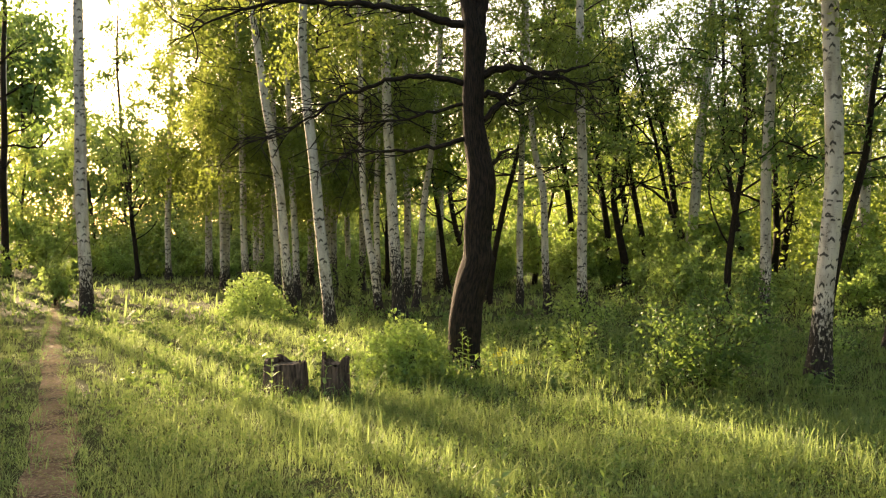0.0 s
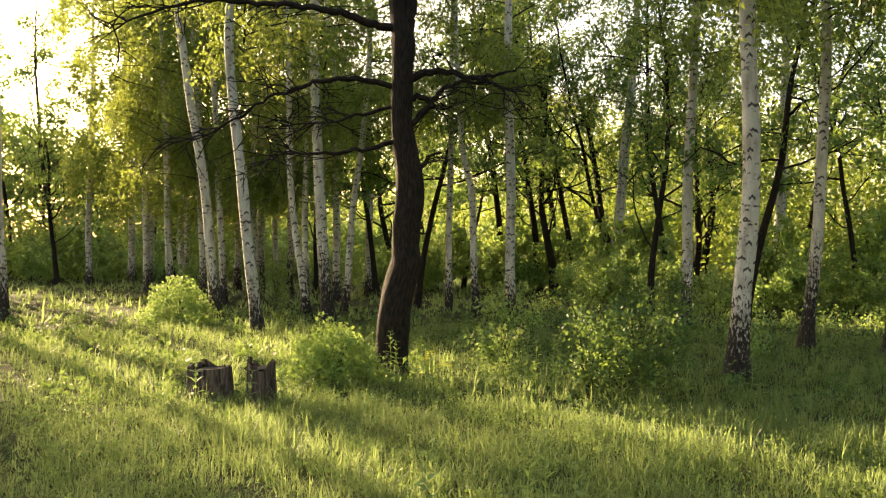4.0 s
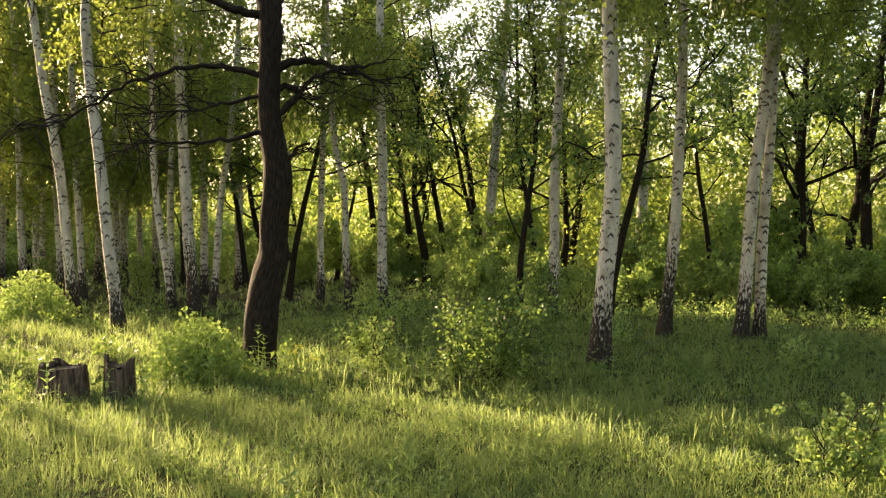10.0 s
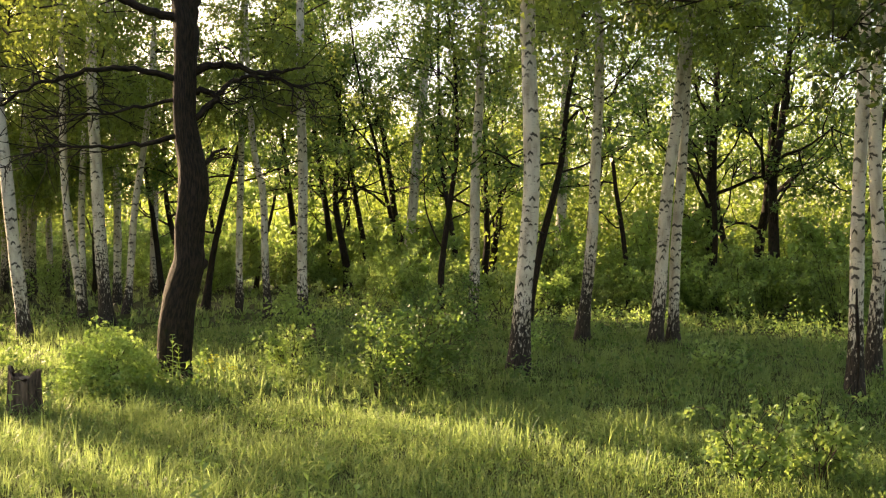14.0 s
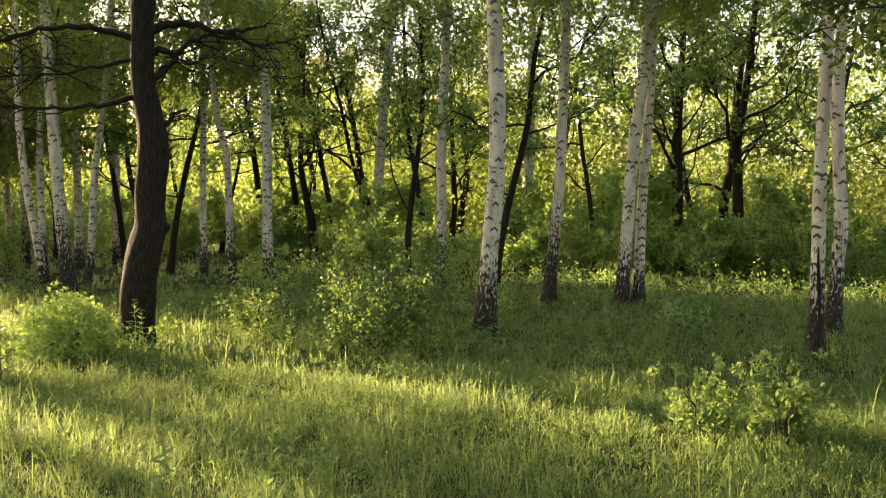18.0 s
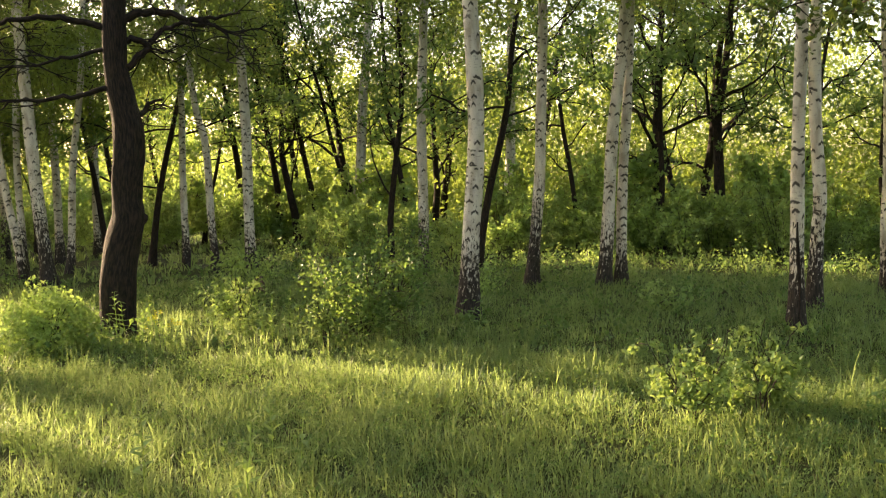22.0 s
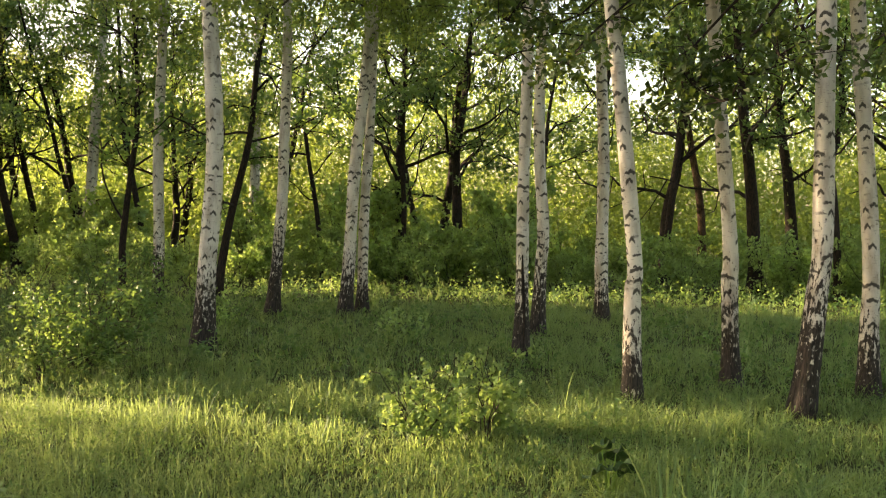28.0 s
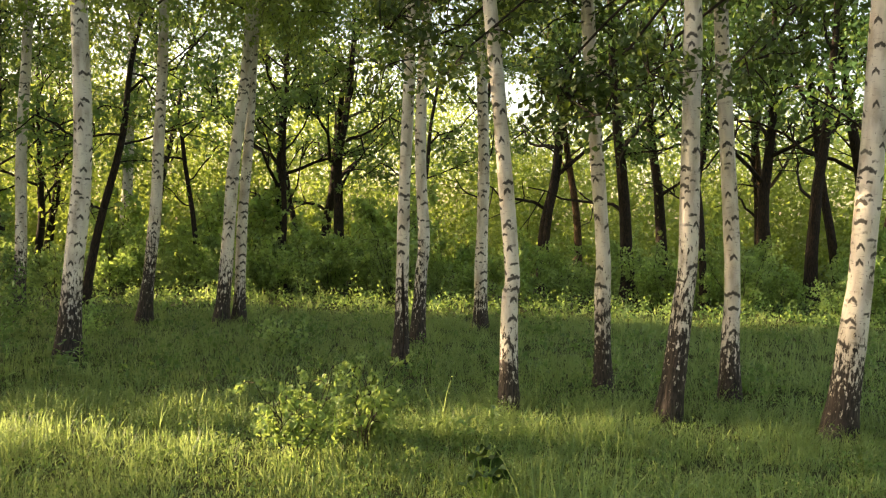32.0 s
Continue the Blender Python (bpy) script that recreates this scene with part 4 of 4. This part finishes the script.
WEEDS = [weed_stem(850 + n, 0.38 + 0.06 * n) for n in range(4)]
rng = np.random.default_rng(21)
SPOTS = [(-0.75, 9.3, 8, 0.35), (0.15, 9.5, 9, 0.4), (0.9, 9.3, 8, 0.5), (1.7, 8.7, 8, 0.5), (2.6, 8.6, 6, 0.5), (-1.75, 8.15, 4, 0.3), (0.6, 4.9, 4, 0.4), (-0.3, 10.1, 5, 0.3), (-5.4, 14.5, 6, 0.9), (4.6, 4.6, 3, 0.4), (0.2, 12.0, 6, 1.0)]
k = 0
for x, y, count, spread in SPOTS:
    for _ in range(count):
        wx, wy = x + rng.normal(0, spread), y + rng.normal(0, spread * 0.6)
        weed = thing("tall_weed", wx, wy, "upright green nettle-like weed in the grass", "weed", "tall weeds", turn=rng.uniform(0, 360))
        line, stem = WEEDS[k % 4]
        part("stem", stem, LEAF_SHRUB, weed)
        mat = LEAF_PALE if k % 3 else LEAF_SHRUB
        pairs = 6 + k % 4
        for m in range(2 * pairs):
            f = 0.3 + 0.7 * (m // 2) / (pairs - 1)
            o = [np.interp(f * line[-1][2], line[:, 2], line[:, n]) for n in range(3)]
            leaf = part("leaf", WEED_LEAVES[0 if f < 0.6 else 1 if f < 0.85 else 2], mat, weed)
            leaf.matrix_basis = pose(*o, 0, rng.uniform(-45, 15), (m // 2) * 90 + (m % 2) * 180 + rng.normal(0, 12))
        k += 1


def flower_clump(x, y):
    rng = np.random.default_rng(88)
    ob = thing("yellow_flower_clump", x, y, "clump of small yellow flower heads in front of the oak", "flowers")
    lines, heads = [], []
    for _ in range(16):
        o = rng.normal(0, 0.12, 2)
        h = rng.uniform(0.28, 0.45)
        lines.append((np.array([(o[0] * 0.5, o[1] * 0.5, 0), (o[0] * 0.8, o[1] * 0.8, h * 0.6), (o[0], o[1], h)]), np.array([0.004, 0.003, 0.002])))
        heads.append(np.array([o[0], o[1], h]))
    bloom = leaf_mesh("flower_head", rng, rng.normal(0, 0.013, (14, 3)), 0.016, wide=0.9)
    for line, head in zip(lines, heads):
        stem = part("flower_stem", tube_mesh("flower_stem", [line], 4), LEAF_PALE, ob)
        part("flower_head", bloom, PETAL, stem).matrix_basis = pose(*head)


flower_clump(0.2, 9.2)


def burdock(x, y):
    """Broad round dark leaves on short stalks."""
    rng = np.random.default_rng(91)
    ob = thing("burdock_plant", x, y, "dark green plant with broad round leaves in the grass", "plant")
    a = np.linspace(0, 2 * np.pi, 19)[:-1]
    for k, (dx, dy, h, r) in enumerate([(-0.05, 0.02, 0.29, 0.062), (0.02, -0.02, 0.27, 0.06), (0.08, 0.0, 0.22, 0.058), (0.13, 0.03, 0.17, 0.055), (-0.09, -0.05, 0.2, 0.05), (0.03, 0.06, 0.22, 0.06), (-0.02, -0.07, 0.2, 0.055), (0.06, -0.06, 0.16, 0.055), (-0.12, 0.03, 0.15, 0.05), (0.0, 0.02, 0.32, 0.045)]):
        edge = r * (1 + 0.10 * np.sin(a * 5 + k)) * (1 - 0.25 * (np.cos(a) < -0.85))
        rim = np.stack([np.cos(a) * edge, np.sin(a) * edge, 0.02 * np.sin(a * 3 + k)], -1)
        turn = np.array(Euler((radians(rng.uniform(-45, -10)), radians(rng.uniform(-25, 25)), rng.uniform(-0.8, 0.8))).to_matrix())
        v = np.concatenate([rim, [(0, 0, -0.012)]]) @ turn.T + (dx, dy, h)
        t = np.stack([np.arange(18), np.roll(np.arange(18), -1), np.full(18, 18)], -1)
        leaf = part("leaf", solid("broad_leaf", v, None, t), BURDOCK, ob)
        part("stalk", tube_mesh("stalk", [(np.array([(dx * 0.3, dy * 0.3, -0.02), (dx * 0.7, dy * 0.7, h * 0.6), (dx, dy, h - 0.012)]), np.array([0.006, 0.005, 0.004]))], 5), LEAF_SHRUB, leaf)


burdock(3.84, 3.62)

# ---------------------------------------------------------------- stumps
def stump(x, y, radius, height, seed, shards, taper, label):
    """A weathered stump: a fluted shell with splintered shards along its rim, and a sunken cut face."""
    rng = np.random.default_rng(seed)
    ob = thing("tree_stump", x, y, label, "stump", "stumps")
    sides, rings = 56, 10
    a = np.linspace(0, 2 * np.pi, sides, endpoint=False)
    lobes = 1 + 0.10 * np.sin(a * 3 + seed) + 0.06 * np.sin(a * 7 + 2 * seed) + 0.02 * np.sin(a * 16 + seed)
    rim = height + 0.03 * np.sin(a * 2 + seed) + 0.018 * np.sin(a * 5 - seed) + rng.normal(0, 0.004, sides)
    for at, wide, rise in shards:
        gap = np.abs((a - radians(at) + np.pi) % (2 * np.pi) - np.pi)
        rim = rim + rise * np.clip(1.25 - gap / radians(wide), 0, 1)
    vs = []
    for k in range(rings):
        f = k / (rings - 1)
        r = radius * lobes * (1 + taper * (1 - f) + 0.25 * math.exp(-f * 6)) * (1 + rng.normal(0, 0.012, sides))
        vs.append(np.stack([np.cos(a) * r, np.sin(a) * r, -0.06 + f * (rim + 0.06)], -1))
    for inner, drop in ((0.86, 0.0), (0.80, 0.05)):
        vs.append(np.stack([np.cos(a) * radius * lobes * inner, np.sin(a) * radius * lobes * inner, rim - drop], -1))
    vs = np.concatenate(vs)
    idx = np.arange(len(vs)).reshape(-1, sides)
    nxt = np.roll(idx, -1, 1)
    q = np.stack([idx[:-1], nxt[:-1], nxt[1:], idx[1:]], -1).reshape(-1, 4)
    part("bark_shell", solid("bark_shell", vs, q, None, None, False), STUMP, ob)
    core = [np.stack([np.cos(a) * radius * lobes * f, np.sin(a) * radius * lobes * f, height - 0.012 - 0.02 * (1 - f) + rng.normal(0, 0.004, sides)], -1) for f in (0.86, 0.6, 0.3)]
    core = np.concatenate(core + [[(0, 0, height - 0.04)]])
    idx = np.arange(3 * sides).reshape(3, sides)
    nxt = np.roll(idx, -1, 1)
    q = np.stack([idx[:-1], nxt[:-1], nxt[1:], idx[1:]], -1).reshape(-1, 4)
    t = np.stack([idx[2], nxt[2], np.full(sides, 3 * sides)], -1)
    part("heartwood", solid("heartwood", core, q, t), CUT_FACE, ob, "grey cracked cut face")
    return ob


stump(-2.0, 8.75, 0.205, 0.33, 3, [(195, 45, 0.04), (110, 60, 0.025)], 0.10, "low wide weathered stump with a splintered side")
stump(-1.5, 8.68, 0.13, 0.36, 8, [(190, 75, 0.05), (10, 60, 0.035)], 0.12, "narrow weathered stump with a split notched top")

stump(1.64, 13.9, 0.075, 0.30, 5, [(60, 40, 0.03)], 0.25, "small dark rotted stump in the shaded grass")

# ---------------------------------------------------------------- grass
def blades(rng, foot, out, arch, height, width, steps):
    """Arching, tapering blades that lean outwards: steps cross-cuts and a tip each."""
    n = len(foot)
    turn = rng.uniform(-0.9, 0.9, n)
    side = np.stack([-out[:, 1] * np.cos(turn) - out[:, 0] * np.sin(turn), out[:, 0] * np.cos(turn) - out[:, 1] * np.sin(turn), np.zeros(n)], -1)
    arch, h, w = arch[:, None], height[:, None], width[:, None]
    rows = []
    for k in range(steps + 1):
        f = k / steps
        p = foot + h * (out * arch * 0.75 * f**1.7 + np.array([0, 0, 1.0]) * (f - 0.36 * arch * f**2.3))
        if k < steps:
            rows += [p - side * w * 0.5 * (1 - 0.5 * f), p + side * w * 0.5 * (1 - 0.5 * f)]
        else:
            rows.append(p)
    v = np.stack(rows, 1).reshape(-1, 3)
    base = len(rows) * np.arange(n)[:, None]
    quads = np.concatenate([base + np.array([2 * k, 2 * k + 1, 2 * k + 3, 2 * k + 2]) for k in range(steps - 1)])
    return v, quads, base + np.array([2 * steps - 2, 2 * steps - 1, 2 * steps])


def sector(rng, n, near, far, low=-33, high=80):
    r = np.sqrt(rng.uniform(near**2, far**2, n))
    a = np.radians(rng.uniform(low, high, n))
    return r * np.sin(a), r * np.cos(a)


def meadow(name, seed, tufts, each, near, far, tall, width, steps, label, low=-33, high=80):
    """Grass in tufts: blades fan out from each tuft's foot."""
    rng = np.random.default_rng(seed)
    x, y = sector(rng, tufts, near, far, low, high)
    lush = waves(x * 1.7, y * 1.7, 3.0) * 0.5 + waves(x * 5.0, y * 5.0, 1.0) * 0.5
    keep = (path_gap(x, y) > wear(y) * (0.13 + 0.18 * rng.uniform(size=tufts) ** 1.5 + 0.07 * waves(x * 3, y * 3))) & (rng.uniform(-1.5, 0.5, tufts) < lush)
    x, y, lush = x[keep], y[keep], lush[keep]
    worn = np.clip((path_gap(x, y) - 0.05) / 0.6, 0.3, 1)
    size = tall * worn * rng.uniform(0.5, 1.3, len(x)) * (1 + 0.75 * lush)
    size *= np.where(rng.uniform(size=len(x)) < 0.04, 1.7, 1.0)
    spread = (0.025 + 0.2 * width) * rng.uniform(0.7, 2.2, len(x))
    k = np.repeat(np.arange(len(x)), each)
    n = len(k)
    a = rng.uniform(0, 2 * np.pi, n)
    out = np.stack([np.cos(a), np.sin(a), np.zeros(n)], -1)
    foot = np.stack([x[k], y[k], np.zeros(n)], -1) + out * (spread[k] * rng.uniform(0, 1.6, n))[:, None]
    foot[:, 2] = lay_of_land(foot[:, 0], foot[:, 1]) - 0.01
    arch = np.clip(np.abs(rng.normal(0.8, 0.45, n)), 0.05, 1.7)
    v, q, t = blades(rng, foot, out, arch, size[k] * rng.uniform(0.5, 1.2, n), width * rng.uniform(0.5, 1.5, n), steps)
    me = solid(name, v, q, t, None, False)
    me.materials.append(GRASS)
    tagged(new(name, me), label, "grass", kind="stuff")


meadow("meadow_grass", 1, 19500, 9, 3.4, 8.5, 0.165, 0.0055, 3, "lush green meadow grass in uneven tufts")
meadow("meadow_grass", 2, 17000, 9, 8.5, 16.0, 0.19, 0.0085, 2, "green meadow grass among the birches")
meadow("meadow_grass", 3, 6800, 7, 16.0, 34.0, 0.24, 0.027, 2, "far green grass under the trees")
meadow("tall_grass", 4, 420, 6, 3.5, 5.2, 0.45, 0.009, 4, "tall bright grass blades at the meadow's edge", 50, 78)
meadow("trodden_grass", 5, 3600, 6, 0.3, 3.4, 0.16, 0.011, 2, "short grass round the standpoint", -180, 180)
meadow("rear_grass", 6, 2200, 6, 3.4, 14.0, 0.22, 0.022, 2, "rough meadow grass away from the wood", 80, 327)


def weeds(name, seed, clumps, each, near, far, size, tall, mat, label, low=-33):
    """Low broad-leaved herbs in clumps of uneven width and height."""
    rng = np.random.default_rng(seed)
    x, y = sector(rng, clumps, near, far, low)
    keep = (path_gap(x, y) > 0.35) & (waves(x * 1.4, y * 1.4, seed) > rng.uniform(-0.8, 0.5, clumps))
    x, y = x[keep], y[keep]
    wide = rng.uniform(0.05, 0.2, len(x))
    high = tall * rng.uniform(0.4, 1.2, len(x))
    k = np.repeat(np.arange(len(x)), each)
    o = rng.normal(0, 1, (len(k), 2)) * wide[k, None]
    px, py = x[k] + o[:, 0], y[k] + o[:, 1]
    c = np.stack([px, py, lay_of_land(px, py) + 0.03 + high[k] * rng.uniform(0.1, 1, len(k)) * np.exp(-(o**2).sum(1) / (2 * wide[k] ** 2))], -1)
    me = leaf_mesh(name, rng, c, size, droop=0.0)
    me.materials.append(mat)
    tagged(new(name, me), label, "weeds", kind="stuff")


weeds("meadow_weeds", 31, 1900, 28, 3.4, 9.0, 0.021, 0.20, LEAF_OAK, "small broad-leaved weeds among the grass")
weeds("meadow_clover", 34, 1300, 22, 3.4, 10.0, 0.019, 0.19, LEAF_PALE, "pale small-leaved herbs in clumps among the grass")
weeds("meadow_herbs", 32, 1300, 26, 3.4, 11.0, 0.027, 0.20, LEAF_OAK, "dark low herbs in clumps among the grass")
weeds("edge_herbs", 35, 850, 30, 15.5, 22.0, 0.055, 0.6, LEAF_SHRUB, "knee-high leafy herbs along the edge of the thicket", 4)
weeds("shade_herbs", 33, 1100, 24, 9.0, 19.0, 0.065, 0.30, LEAF_OAK, "low leafy herbs under the birches")


def edge_tufts():
    """Short tufts that creep in over both edges of the footpath."""
    rng = np.random.default_rng(37)
    n, each = 750, 7
    k = rng.integers(2, 12, n)
    way = unit(PATH[k + 1] - PATH[k])
    side = np.stack([-way[:, 1], way[:, 0]], -1) * (rng.choice([-1, 1], n) * np.clip(rng.normal(0.18, 0.05, n), 0.05, 0.3) * wear(PATH[k][:, 1]))[:, None]
    p = np.repeat(PATH[k] + (PATH[k + 1] - PATH[k]) * rng.uniform(0, 1, (n, 1)) + side, each, 0)
    m = len(p)
    a = rng.uniform(0, 2 * np.pi, m)
    out = np.stack([np.cos(a), np.sin(a), np.zeros(m)], -1)
    foot = np.concatenate([p, np.zeros((m, 1))], 1) + out * rng.uniform(0, 0.06, m)[:, None]
    foot[:, 2] = lay_of_land(foot[:, 0], foot[:, 1]) - 0.005
    tall = np.repeat(rng.uniform(0.05, 0.15, n), each) * rng.uniform(0.5, 1.2, m)
    v, q, t = blades(rng, foot, out, np.abs(rng.normal(0.9, 0.4, m)), tall, rng.uniform(0.004, 0.010, m), 2)
    me = solid("edge_grass", v, q, t, None, False)
    me.materials.append(GRASS)
    tagged(new("edge_grass", me), "short grass tufts along the footpath's edges", "grass", kind="stuff")


edge_tufts()


def litter():
    """Dry leaves and straw on the footpath."""
    rng = np.random.default_rng(36)
    k = rng.integers(2, 11, 2600)
    p = PATH[k] + (PATH[k + 1] - PATH[k]) * rng.uniform(0, 1, (2600, 1)) + rng.normal(0, 0.08, (2600, 2))
    c = np.stack([p[:, 0], p[:, 1], lay_of_land(p[:, 0], p[:, 1]) + 0.03], -1)
    v, q = leaf_arrays(rng, c, 0.035, wide=0.4)
    mid = np.repeat(c, 4, 0)
    v[:, 2] = mid[:, 2] + (v[:, 2] - mid[:, 2]) * 0.3
    me = solid("dry_litter", v, q, None, None, False)
    me.materials.append(STRAW)
    tagged(new("dry_litter", me), "dry leaves and straw strewn on the footpath", "leaf litter", kind="stuff")


litter()

# ---------------------------------------------------------------- distance
def far_woods(name, seed, start, end, gap, near, tall, blobs, each, size, label):
    """A belt of trees too far off to tell apart: many leaf clumps of uneven height."""
    rng = np.random.default_rng(seed)
    c = []
    for az in np.arange(start, end, gap):
        low = -50 < az < -27
        d = (72 if low else near) + rng.uniform(-4, 6)
        a = radians(az + rng.uniform(-0.5, 0.5))
        h = rng.uniform(3.0, 5.0) if low else rng.uniform(*tall) * (0.7 if az < -14 else 0.85)
        w = rng.uniform(1.3, 2.2) * near / 46
        u = rng.normal(0, 1, (blobs, 3)) * (w, w, 0) + (d * math.sin(a), d * math.cos(a), 0)
        u[:, 2] = h * rng.uniform(0, 1, blobs) ** 1.25
        p = (u[:, None] + rng.normal(0, 0.5, (blobs, each, 3))).reshape(-1, 3)
        c.append(p[p[:, 2] > 0])
    me = small_leaves(name, rng, np.concatenate(c), size)
    me.materials.append(LEAF_FAR)
    tagged(new(name, me), label, "woods", kind="stuff")


far_woods("deep_woods", 80, -14, 23, 1.2, 82, (10.0, 19.0), 40, 56, 0.40, "leafy wood far behind the dark trunks")
far_woods("far_woods", 77, -64, -14, 1.5, 48, (6.0, 12.0), 28, 54, 0.20, "sunlit green tree line beyond the clearing")
far_woods("far_woods", 76, 23, 96, 1.5, 48, (6.0, 12.0), 28, 54, 0.20, "sunlit green tree line beyond the wood")
far_woods("sunlit_thicket", 78, 9, 90, 1.7, 31, (3.5, 10.0), 46, 80, 0.135, "sunlit yellow-green thicket behind the oaks")
far_woods("path_end_thicket", 79, -27, 16, 1.7, 40, (2.0, 5.0), 24, 70, 0.17, "green thicket at the end of the clearing")
